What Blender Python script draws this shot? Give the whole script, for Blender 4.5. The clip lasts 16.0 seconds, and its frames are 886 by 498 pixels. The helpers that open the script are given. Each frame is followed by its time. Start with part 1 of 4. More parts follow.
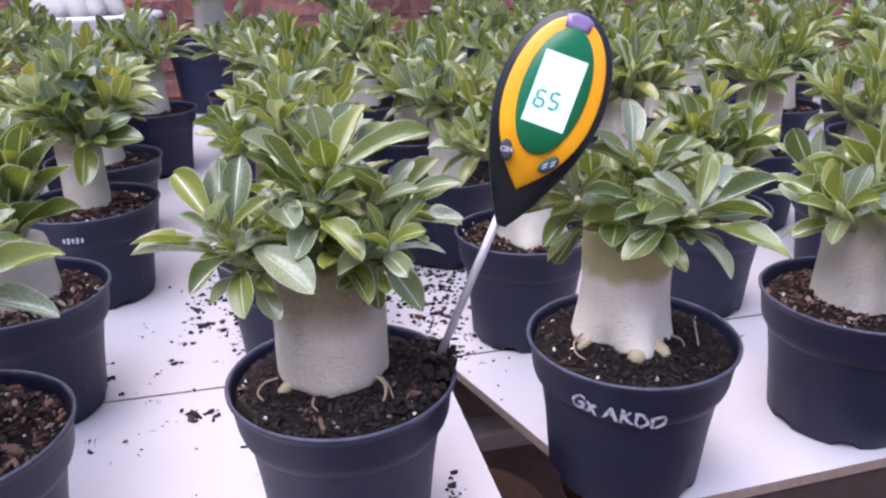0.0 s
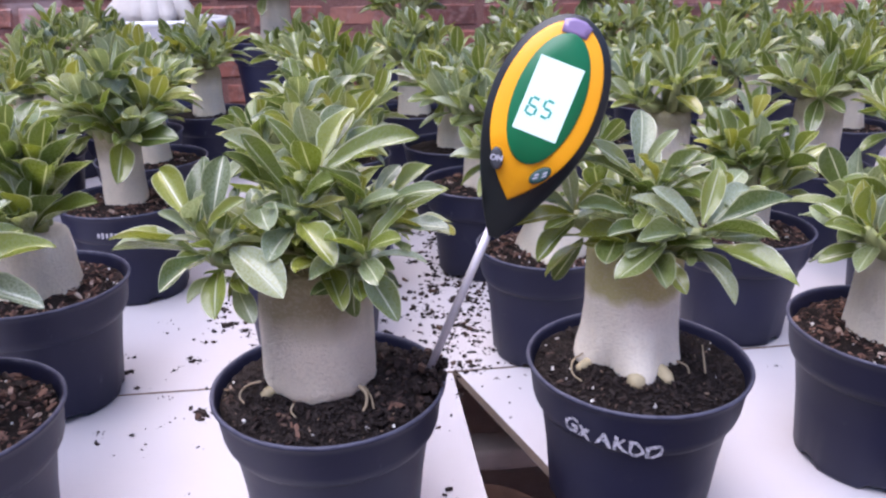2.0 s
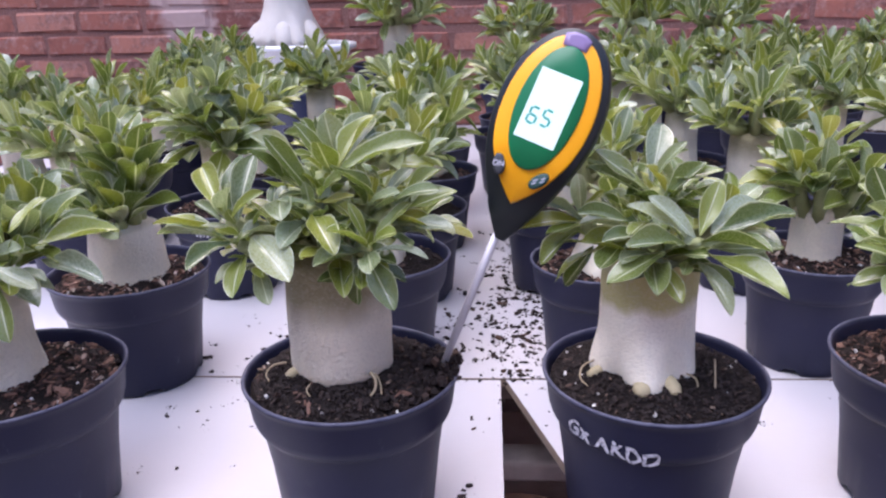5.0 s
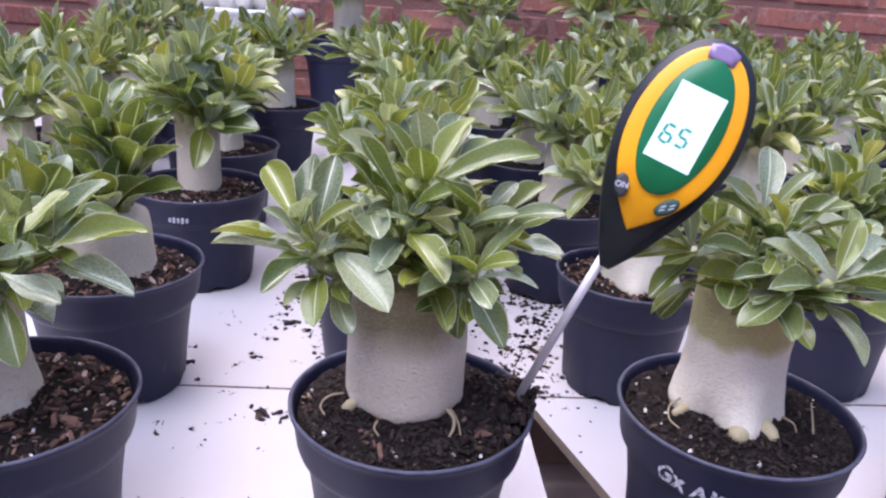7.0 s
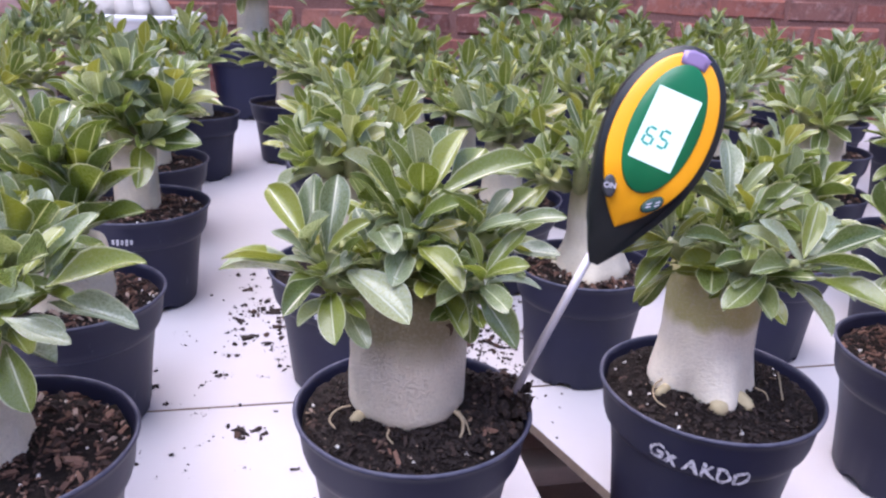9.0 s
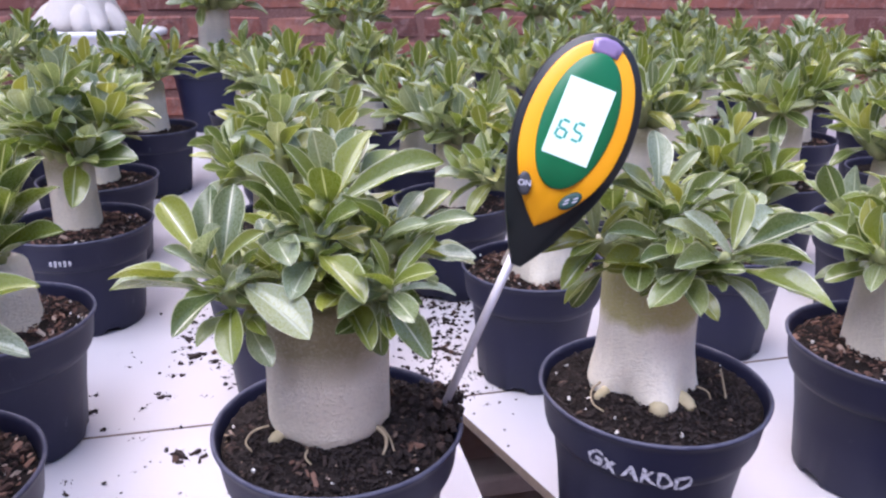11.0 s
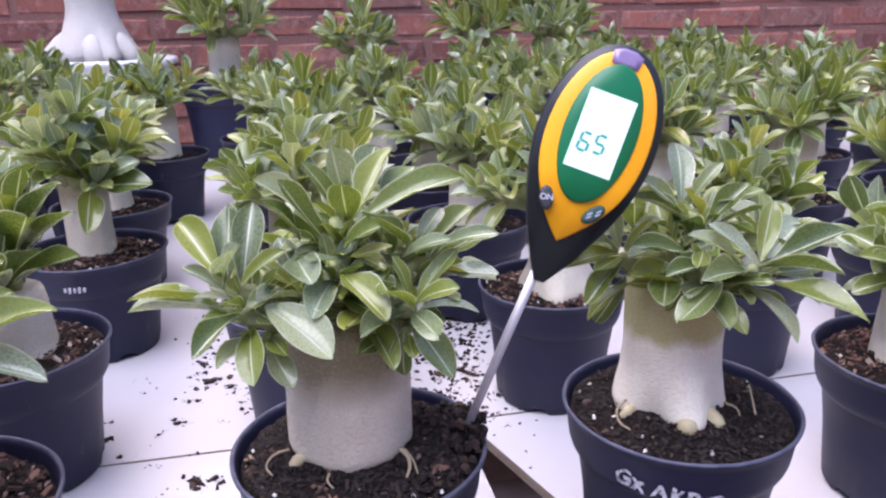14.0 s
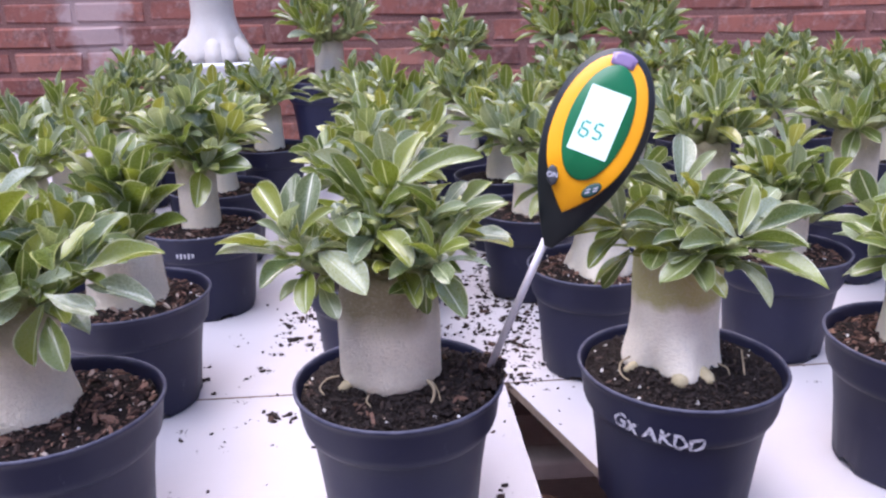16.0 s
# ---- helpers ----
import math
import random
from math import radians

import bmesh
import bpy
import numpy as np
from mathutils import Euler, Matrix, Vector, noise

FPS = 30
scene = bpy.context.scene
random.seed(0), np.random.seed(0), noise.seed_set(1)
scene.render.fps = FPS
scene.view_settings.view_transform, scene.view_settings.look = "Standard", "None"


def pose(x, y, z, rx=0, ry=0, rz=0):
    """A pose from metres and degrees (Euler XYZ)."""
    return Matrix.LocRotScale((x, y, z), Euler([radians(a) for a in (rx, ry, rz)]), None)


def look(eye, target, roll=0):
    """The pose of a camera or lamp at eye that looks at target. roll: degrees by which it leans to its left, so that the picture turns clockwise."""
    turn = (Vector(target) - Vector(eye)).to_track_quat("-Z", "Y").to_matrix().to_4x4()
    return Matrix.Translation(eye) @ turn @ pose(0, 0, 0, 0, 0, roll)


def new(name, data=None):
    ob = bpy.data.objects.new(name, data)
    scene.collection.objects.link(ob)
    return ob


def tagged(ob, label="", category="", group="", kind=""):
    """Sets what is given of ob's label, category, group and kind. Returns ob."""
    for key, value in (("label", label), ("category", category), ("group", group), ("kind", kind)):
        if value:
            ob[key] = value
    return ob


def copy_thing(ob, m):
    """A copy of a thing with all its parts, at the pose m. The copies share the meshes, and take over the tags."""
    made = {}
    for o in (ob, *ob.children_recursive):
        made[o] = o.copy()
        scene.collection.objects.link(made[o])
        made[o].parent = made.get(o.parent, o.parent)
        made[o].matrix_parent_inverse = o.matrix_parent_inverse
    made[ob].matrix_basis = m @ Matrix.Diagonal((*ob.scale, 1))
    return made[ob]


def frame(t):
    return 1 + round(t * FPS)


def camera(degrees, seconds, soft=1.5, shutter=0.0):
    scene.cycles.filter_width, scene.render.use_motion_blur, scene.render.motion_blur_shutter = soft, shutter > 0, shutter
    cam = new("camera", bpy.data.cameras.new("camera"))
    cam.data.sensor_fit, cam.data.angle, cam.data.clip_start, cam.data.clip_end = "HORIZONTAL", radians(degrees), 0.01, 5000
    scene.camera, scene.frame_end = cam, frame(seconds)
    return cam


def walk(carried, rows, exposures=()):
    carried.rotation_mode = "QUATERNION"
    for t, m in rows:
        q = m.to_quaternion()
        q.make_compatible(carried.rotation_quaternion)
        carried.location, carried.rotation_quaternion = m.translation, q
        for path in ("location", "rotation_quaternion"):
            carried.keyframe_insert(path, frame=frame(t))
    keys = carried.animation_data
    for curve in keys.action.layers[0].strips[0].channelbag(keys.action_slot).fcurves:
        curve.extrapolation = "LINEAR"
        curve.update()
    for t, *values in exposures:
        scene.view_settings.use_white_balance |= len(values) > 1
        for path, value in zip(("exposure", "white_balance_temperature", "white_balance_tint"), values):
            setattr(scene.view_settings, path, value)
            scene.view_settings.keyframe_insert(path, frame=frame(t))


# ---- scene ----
cam = camera(59.2, 16.0, soft=2.35)
PATH = [
    (0, (0.1192, -0.3967, 0.3518), (0.1032, 0.5329, -0.0164), -1.00),
    (0.5, (0.1273, -0.3867, 0.3482), (0.0748, 0.5425, -0.0175), -1.18),
    (1, (0.1393, -0.3832, 0.3485), (0.0636, 0.5455, -0.0145), -1.28),
    (1.5, (0.1471, -0.3809, 0.3495), (0.0571, 0.5484, -0.0088), -0.81),
    (2, (0.1660, -0.3818, 0.3457), (0.0565, 0.5470, -0.0082), -0.55),
    (2.5, (0.2174, -0.3975, 0.3475), (0.0959, 0.5312, -0.0029), -0.62),
    (3, (0.2395, -0.4046, 0.3408), (0.0527, 0.5130, -0.0100), -1.76),
    (3.5, (0.2589, -0.4141, 0.3451), (0.0409, 0.4984, -0.0013), -1.85),
    (4, (0.2604, -0.4277, 0.3463), (0.0240, 0.4863, 0.0166), -1.80),
    (4.5, (0.2388, -0.4185, 0.3455), (-0.0228, 0.4933, 0.0291), -1.48),
    (5, (0.2448, -0.3974, 0.3393), (-0.0396, 0.5066, 0.0200), -1.34),
    (7.3, (0.0979, -0.3639, 0.3439), (-0.0319, 0.5637, -0.0062), 4.30),
    (7.5, (0.0823, -0.3645, 0.3464), (-0.0329, 0.5638, -0.0072), 4.12),
    (8, (0.0667, -0.3657, 0.3463), (0.0002, 0.5654, -0.0124), 3.99),
    (8.5, (0.0633, -0.3760, 0.3528), (0.0261, 0.5584, -0.0016), 3.49),
    (9, (0.0724, -0.3801, 0.3522), (0.0473, 0.5573, 0.0050), 2.74),
    (11.5, (0.1174, -0.3563, 0.3465), (0.1014, 0.5848, 0.0087), -0.08),
    (12, (0.1193, -0.3554, 0.3462), (0.1041, 0.5887, 0.0168), -0.41),
    (12.5, (0.1244, -0.3494, 0.3449), (0.1056, 0.5967, 0.0214), -0.76),
    (13, (0.1278, -0.3421, 0.3458), (0.1093, 0.6050, 0.0255), -1.06),
    (13.5, (0.1168, -0.3420, 0.3443), (0.0906, 0.6067, 0.0292), -1.16),
    (14, (0.1073, -0.3549, 0.3417), (0.0791, 0.5946, 0.0290), -0.87),
    (14.5, (0.0803, -0.3798, 0.3347), (0.0487, 0.5674, 0.0157), -0.66),
    (15, (0.1066, -0.4078, 0.3457), (0.0589, 0.5397, 0.0296), -0.90),
    (15.5, (0.1501, -0.4290, 0.3451), (0.0351, 0.5140, 0.0328), -1.34),
    (16, (0.1593, -0.4381, 0.3459), (-0.0017, 0.5002, 0.0401), -1.24),
]
EXPOSURES = [(0.0, 1.38, 5820, 24), (5.0, 1.37, 5820, 24), (8.5, 1.45, 5800, 24), (14.5, 1.47, 5800, 24), (15.3, 1.5, 5800, 24), (16.0, 1.5, 5800, 24)]
walk(cam, [(t, look(eye, target, roll)) for t, eye, target, roll in PATH], EXPOSURES)

# ---- daylight: a bright overcast sky ----
SUN_UP, SUN_ROUND = 66.0, -30.0
world = bpy.data.worlds.new("overcast_sky")
scene.world = world
world.use_nodes = True
wn = world.node_tree.nodes
sky = wn.new("ShaderNodeTexSky")
sky.sky_type = "NISHITA"
sky.sun_disc = False
sky.sun_elevation = radians(SUN_UP)
sky.sun_rotation = radians(SUN_ROUND)
sky.air_density, sky.dust_density, sky.ozone_density = 1.0, 4.0, 1.0
world.node_tree.links.new(sky.outputs[0], wn["Background"].inputs[0])
wn["Background"].inputs[1].default_value = 0.15
sun = new("sun", bpy.data.lights.new("sun", "SUN"))
sun.data.energy, sun.data.angle, sun.data.color = 1.5, radians(45), (1.0, 0.96, 0.9)
sun.matrix_world = look((math.sin(radians(-SUN_ROUND)) * -5, math.cos(radians(SUN_ROUND)) * -5, 5 * math.tan(radians(SUN_UP))), (0, 0, 0))

# ---- materials ----


class Mat:
    """A node material and short ways to wire it."""

    def __init__(self, name, rough=0.5, metal=0.0, spec=0.5):
        self.m = bpy.data.materials.new(name)
        self.m.use_nodes = True
        self.nt = self.m.node_tree
        self.b = self.nt.nodes["Principled BSDF"]
        self.b.inputs["Roughness"].default_value = rough
        self.b.inputs["Metallic"].default_value = metal
        self.b.inputs["Specular IOR Level"].default_value = spec
        self.co = self.nt.nodes.new("ShaderNodeTexCoord")

    def link(self, a, b):
        self.nt.links.new(a, b)

    def noise(self, scale, detail=4.0, rough=0.6, coord="Object", stretch=None):
        n = self.nt.nodes.new("ShaderNodeTexNoise")
        n.inputs["Scale"].default_value = scale
        n.inputs["Detail"].default_value = detail
        n.inputs["Roughness"].default_value = rough
        src = self.co.outputs[coord]
        if stretch:
            mp = self.nt.nodes.new("ShaderNodeMapping")
            mp.inputs["Scale"].default_value = stretch
            self.link(src, mp.inputs["Vector"])
            src = mp.outputs[0]
        self.link(src, n.inputs["Vector"])
        return n.outputs["Fac"]

    def ramp(self, fac, *stops):
        r = self.nt.nodes.new("ShaderNodeValToRGB")
        els = r.color_ramp.elements
        while len(els) < len(stops):
            els.new(0.5)
        for e, (p, c) in zip(els, stops):
            e.position = p
            e.color = (*c, 1) if len(c) == 3 else c
        self.link(fac, r.inputs[0])
        return r.outputs[0]

    def mix(self, fac, a, b, blend="MIX"):
        n = self.nt.nodes.new("ShaderNodeMix")
        n.data_type, n.blend_type = "RGBA", blend
        for s, v in ((n.inputs[0], fac), (n.inputs[6], a), (n.inputs[7], b)):
            if isinstance(v, (int, float)):
                s.default_value = v
            elif isinstance(v, tuple):
                s.default_value = (*v, 1)
            else:
                self.link(v, s)
        return n.outputs[2]

    def math(self, op, a, b=0.0):
        n = self.nt.nodes.new("ShaderNodeMath")
        n.operation = op
        for s, v in ((n.inputs[0], a), (n.inputs[1], b)):
            if isinstance(v, (int, float)):
                s.default_value = v
            else:
                self.link(v, s)
        return n.outputs[0]

    def color(self, c):
        if isinstance(c, tuple):
            self.b.inputs["Base Color"].default_value = (*c, 1)
        else:
            self.link(c, self.b.inputs["Base Color"])
        return self

    def bump(self, fac, strength=0.3, dist=0.001):
        n = self.nt.nodes.new("ShaderNodeBump")
        n.inputs["Strength"].default_value = strength
        n.inputs["Distance"].default_value = dist
        self.link(fac, n.inputs["Height"])
        self.link(n.outputs[0], self.b.inputs["Normal"])
        return self

    def rough(self, fac, lo, hi):
        n = self.nt.nodes.new("ShaderNodeMapRange")
        n.inputs["To Min"].default_value, n.inputs["To Max"].default_value = lo, hi
        self.link(fac, n.inputs["Value"])
        self.link(n.outputs[0], self.b.inputs["Roughness"])
        return self

    def random(self):
        return self.nt.nodes.new("ShaderNodeObjectInfo").outputs["Random"]

    def island(self):
        return self.nt.nodes.new("ShaderNodeNewGeometry").outputs["Random Per Island"]

    def split(self, coord):
        n = self.nt.nodes.new("ShaderNodeSeparateXYZ")
        self.link(self.co.outputs[coord], n.inputs[0])
        return n.outputs


def make_leaf_material():
    s = Mat("leaf_green", 0.3)
    u, v, _ = s.split("UV")
    off = s.math("ABSOLUTE", s.math("SUBTRACT", u, 0.5))
    rnd = s.random()
    base = s.ramp(rnd, (0.0, (0.055, 0.09, 0.016)), (0.3, (0.12, 0.17, 0.02)), (0.7, (0.205, 0.25, 0.028)), (0.94, (0.31, 0.33, 0.04)), (1.0, (0.4, 0.37, 0.045)))
    blotch = s.noise(34, 4)
    base = s.mix(s.math("MULTIPLY", blotch, 0.4), base, (0.18, 0.24, 0.05))
    # faint side veins run from the midrib towards the edge and the tip
    w = s.nt.nodes.new("ShaderNodeTexWave")
    w.inputs["Scale"].default_value = 3.6
    w.inputs["Distortion"].default_value = 4.0
    w.inputs["Detail"].default_value = 3.0
    cb = s.nt.nodes.new("ShaderNodeCombineXYZ")
    s.link(s.math("ADD", s.math("SUBTRACT", v, s.math("MULTIPLY", off, 0.5)), s.math("MULTIPLY", rnd, 7.0)), cb.inputs[0])
    s.link(cb.outputs[0], w.inputs["Vector"])
    vein = s.math("MULTIPLY", s.math("POWER", w.outputs["Fac"], 8.0), 0.1)
    base = s.mix(vein, base, (0.3, 0.36, 0.16))
    rib = s.ramp(off, (0.0, (0.95, 0.95, 0.95)), (0.014, (0.9, 0.9, 0.9)), (0.036, (0, 0, 0)), (0.455, (0, 0, 0)), (0.485, (0.95, 0.95, 0.95)))
    base = s.mix(rib, base, (0.68, 0.72, 0.5))
    # grey patches: dust and sky sheen, painted into the leaf colour
    dust_sheen = s.ramp(s.noise(90, 6, 0.72), (0.5, (0, 0, 0)), (0.7, (0.34, 0.34, 0.34)))
    base = s.mix(dust_sheen, base, (0.42, 0.48, 0.37))
    # on some leaves a silvery sky sheen is painted over the whole blade
    sky_sheen = s.ramp(s.math("FRACT", s.math("MULTIPLY", rnd, 13.7)), (0.55, (0.0, 0.0, 0.0)), (0.97, (0.58, 0.58, 0.58)))
    base = s.mix(s.mix(1.0, sky_sheen, s.ramp(blotch, (0.3, (0.4, 0.4, 0.4)), (0.6, (1, 1, 1))), "MULTIPLY"), base, (0.5, 0.57, 0.52))
    s.color(base)
    s.rough(blotch, 0.18, 0.38)
    s.bump(s.math("ADD", s.math("MULTIPLY", rib, 0.5), s.math("ADD", s.math("MULTIPLY", w.outputs["Fac"], 0.12), s.math("MULTIPLY", blotch, 1.1))), 0.45, 0.0008)
    s.b.inputs["Coat Weight"].default_value = 0.85
    s.b.inputs["Coat Roughness"].default_value = 0.14
    tr = s.nt.nodes.new("ShaderNodeBsdfTranslucent")
    s.link(s.mix(1.0, base, (1.0, 1.0, 0.55), "MULTIPLY"), tr.inputs["Color"])
    mx = s.nt.nodes.new("ShaderNodeMixShader")
    mx.inputs[0].default_value = 0.36
    s.link(s.b.outputs[0], mx.inputs[1])
    s.link(tr.outputs[0], mx.inputs[2])
    s.link(mx.outputs[0], s.nt.nodes["Material Output"].inputs["Surface"])
    return s.m


def make_bark_material(name, low, high, z0, z1, rugged=1.0):
    """The caudex skin: pale and wrinkled below, blending to a green-brown tone under the crown."""
    s = Mat(name, 0.62)
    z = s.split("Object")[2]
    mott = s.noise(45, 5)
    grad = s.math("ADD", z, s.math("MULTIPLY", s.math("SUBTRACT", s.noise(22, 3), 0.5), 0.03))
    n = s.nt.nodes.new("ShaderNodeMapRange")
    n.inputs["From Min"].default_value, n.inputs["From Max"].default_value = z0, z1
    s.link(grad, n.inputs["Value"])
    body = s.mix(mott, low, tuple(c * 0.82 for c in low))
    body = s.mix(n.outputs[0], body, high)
    wr = s.noise(520, 4, 0.6, stretch=(0.9, 0.9, 1.3))
    fold = s.noise(150, 3, 0.5, stretch=(1.2, 1.2, 0.3))
    body = s.mix(s.ramp(wr, (0.36, (0.32, 0.32, 0.32)), (0.52, (0, 0, 0))), body, tuple(c * 0.65 for c in low))
    s.color(body)
    s.bump(s.math("ADD", wr, s.math("MULTIPLY", fold, 0.7)), rugged, 0.0022)
    return s.m


def make_pot_material():
    s = Mat("pot_plastic", 0.45, spec=0.3)
    n = s.noise(30, 5)
    fine = s.noise(400, 3)
    c = s.mix(n, (0.0125, 0.0145, 0.038), (0.0215, 0.0235, 0.057))
    dust_sheen = s.ramp(s.noise(70, 6, 0.7), (0.62, (0, 0, 0)), (0.8, (0.2, 0.2, 0.2)))
    c = s.mix(dust_sheen, c, (0.12, 0.11, 0.11))
    scuff = s.ramp(s.noise(26, 8, 0.8, stretch=(1, 1, 0.25)), (0.66, (0, 0, 0)), (0.7, (0.5, 0.5, 0.5)))
    c = s.mix(scuff, c, (0.16, 0.16, 0.2))
    # pale top edge of the lip: dust, with its highlight painted in
    lip = s.math("ADD", s.split("Object")[2], s.math("MULTIPLY", s.math("SUBTRACT", s.noise(90, 5), 0.5), 0.004))
    c = s.mix(s.ramp(s.math("MULTIPLY", lip, 9.0), (0.928, (0, 0, 0)), (0.945, (0.45, 0.45, 0.45))), c, (0.17, 0.17, 0.22))
    s.color(c)
    s.rough(n, 0.4, 0.6)
    return s.bump(fine, 0.08, 0.0004).m


def make_soil_material(name, dark, light, red, stain=None):
    s = Mat(name, 0.95, spec=0.2)
    g = s.noise(230, 6, 0.7)
    c = s.ramp(g, (0.3, dark), (0.6, light), (0.75, red))
    s.color(stain(s, c) if stain else c)
    return s.bump(g, 1.0, 0.004).m


def make_chip_material(name, *stops):
    s = Mat(name, 0.85, spec=0.3)
    c = s.ramp(s.island(), *stops)
    s.color(s.mix(s.math("MULTIPLY", s.noise(300, 4), 0.6), c, (0.05, 0.035, 0.03)))
    return s.bump(s.noise(500, 3), 0.4, 0.001).m


def make_board_material():
    s = Mat("white_melamine", 0.38)
    big = s.noise(6, 5, 0.6, "Object")
    c = s.mix(big, (0.585, 0.56, 0.585), (0.48, 0.46, 0.485))
    dirt = s.ramp(s.noise(16, 8, 0.75), (0.58, (0, 0, 0)), (0.82, (0.55, 0.55, 0.55)))
    c = s.mix(dirt, c, (0.54, 0.48, 0.45))
    speck = s.ramp(s.noise(420, 2, 0.5), (0.74, (0, 0, 0)), (0.79, (0.7, 0.7, 0.7)))
    keep = s.ramp(s.noise(11, 4), (0.45, (0, 0, 0)), (0.65, (1, 1, 1)))
    c = s.mix(s.mix(1.0, speck, keep, "MULTIPLY"), c, (0.12, 0.09, 0.08))
    s.color(c)
    s.rough(dirt, 0.3, 0.6)
    return s.bump(s.noise(60, 4), 0.05, 0.0005).m


def make_plain(name, col, rough=0.5, metal=0.0, vary=0.12, scale=60, bump=0.05):
    s = Mat(name, rough, metal)
    n = s.noise(scale, 4)
    s.color(s.mix(n, tuple(c * (1 - vary) for c in col), tuple(min(1, c * (1 + vary)) for c in col)))
    return s.bump(s.noise(scale * 6, 3), bump, 0.0005).m


def make_brick_material():
    s = Mat("old_brick", 0.9, spec=0.25)
    rnd = s.random()
    c = s.ramp(rnd, (0.0, (0.16, 0.07, 0.06)), (0.3, (0.34, 0.125, 0.095)), (0.6, (0.45, 0.17, 0.12)), (0.85, (0.58, 0.27, 0.2)), (1.0, (0.16, 0.085, 0.08)))
    n = s.noise(24, 6, 0.7)
    c = s.mix(s.math("MULTIPLY", n, 0.7), c, (0.2, 0.085, 0.07))
    lime = s.ramp(s.noise(26, 8, 0.8), (0.5, (0, 0, 0)), (0.66, (0.75, 0.75, 0.75)))
    c = s.mix(lime, c, (0.5, 0.31, 0.28))
    soot = s.ramp(s.noise(18, 7, 0.78), (0.5, (0, 0, 0)), (0.7, (0.75, 0.75, 0.75)))
    c = s.mix(soot, c, (0.08, 0.055, 0.055))
    s.color(old_render(s, c))
    return s.bump(s.noise(90, 6, 0.7), 0.7, 0.004).m


def old_render(s, c):
    """A smear of grey render left on one stretch of the wall."""
    g = s.nt.nodes.new("ShaderNodeNewGeometry")
    xyz = s.nt.nodes.new("ShaderNodeSeparateXYZ")
    s.link(g.outputs["Position"], xyz.inputs[0])
    n = s.nt.nodes.new("ShaderNodeTexNoise")
    n.inputs["Scale"].default_value, n.inputs["Detail"].default_value = 14.0, 6.0
    s.link(g.outputs["Position"], n.inputs["Vector"])
    dx = s.math("MULTIPLY", s.math("ADD", xyz.outputs[0], 1.2), 9.0)
    dz = s.math("MULTIPLY", s.math("SUBTRACT", xyz.outputs[2], 0.42), 2.6)
    d = s.math("ADD", s.math("MULTIPLY", dx, dx), s.math("MULTIPLY", dz, dz))
    d = s.math("ADD", d, s.math("MULTIPLY", s.math("SUBTRACT", n.outputs["Fac"], 0.5), 2.4))
    return s.mix(s.ramp(d, (0.45, (0.85, 0.85, 0.85)), (0.95, (0, 0, 0))), c, (0.52, 0.39, 0.37))


LEAF = make_leaf_material()
# its green-brown top is skin tone with the crown's shade painted in
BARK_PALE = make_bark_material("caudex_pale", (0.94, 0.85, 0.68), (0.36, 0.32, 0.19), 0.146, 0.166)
BARK_WHITE = make_bark_material("caudex_white", (0.96, 0.885, 0.73), (0.5, 0.46, 0.2), 0.15, 0.157, 0.4)
BARK_LIGHT = make_bark_material("caudex_light", (0.84, 0.77, 0.63), (0.42, 0.38, 0.2), 0.15, 0.172, 0.6)
BARK_OLD = make_bark_material("caudex_old", (0.76, 0.71, 0.65), (0.6, 0.56, 0.5), 0.5, 0.7)
ROOT = make_plain("root_skin", (0.34, 0.27, 0.17), 0.6, 0, 0.25, 120, 0.3)
NUB = make_plain("nub_skin", (0.47, 0.4, 0.24), 0.65, 0, 0.4, 140, 0.6)
STEM = make_plain("green_stem", (0.27, 0.3, 0.12), 0.55, 0, 0.25, 120, 0.3)
POT = make_pot_material()
SOIL = make_soil_material("potting_soil", (0.008, 0.006, 0.006), (0.02, 0.014, 0.012), (0.06, 0.035, 0.024))
CHIP = make_chip_material("bark_chips", (0.0, (0.008, 0.006, 0.006)), (0.8, (0.017, 0.012, 0.011)), (0.94, (0.036, 0.023, 0.019)), (0.985, (0.12, 0.075, 0.055)), (1.0, (0.32, 0.23, 0.16)))
CHIP_RED = make_chip_material("bark_chips_red", (0.0, (0.014, 0.009, 0.008)), (0.35, (0.05, 0.026, 0.02)), (0.66, (0.15, 0.075, 0.052)), (0.92, (0.3, 0.17, 0.12)), (1.0, (0.6, 0.5, 0.42)))
PERLITE = make_plain("perlite", (0.75, 0.72, 0.68), 0.9)
CRUMB = make_chip_material("spilled_soil", (0.0, (0.01, 0.008, 0.008)), (0.8, (0.03, 0.02, 0.018)), (1.0, (0.12, 0.07, 0.05)))
BOARD = make_board_material()
EDGE = make_plain("chipboard_edge", (0.32, 0.245, 0.19), 0.85, 0, 0.35, 200, 0.4)
BRICK = make_brick_material()
MORTAR = make_soil_material("mortar", (0.19, 0.09, 0.076), (0.32, 0.17, 0.145), (0.55, 0.4, 0.37), old_render)
MORTAR_GREY = make_soil_material("old_render", (0.36, 0.28, 0.28), (0.46, 0.38, 0.38), (0.58, 0.5, 0.5))
GROUND = make_soil_material("yard_earth", (0.06, 0.052, 0.05), (0.12, 0.105, 0.1), (0.18, 0.15, 0.14))
WOOD = make_plain("weathered_wood", (0.24, 0.19, 0.17), 0.8, 0, 0.4, 40, 0.5)
SCAR = make_plain("scar_tissue", (0.1, 0.065, 0.04), 0.8, 0, 0.3, 150, 0.4)
GREYWOOD = make_plain("greyed_timber", (0.42, 0.38, 0.37), 0.85, 0, 0.35, 40, 0.5)
DARKWOOD = make_plain("dark_timber", (0.06, 0.04, 0.033), 0.8, 0, 0.45, 45, 0.6)
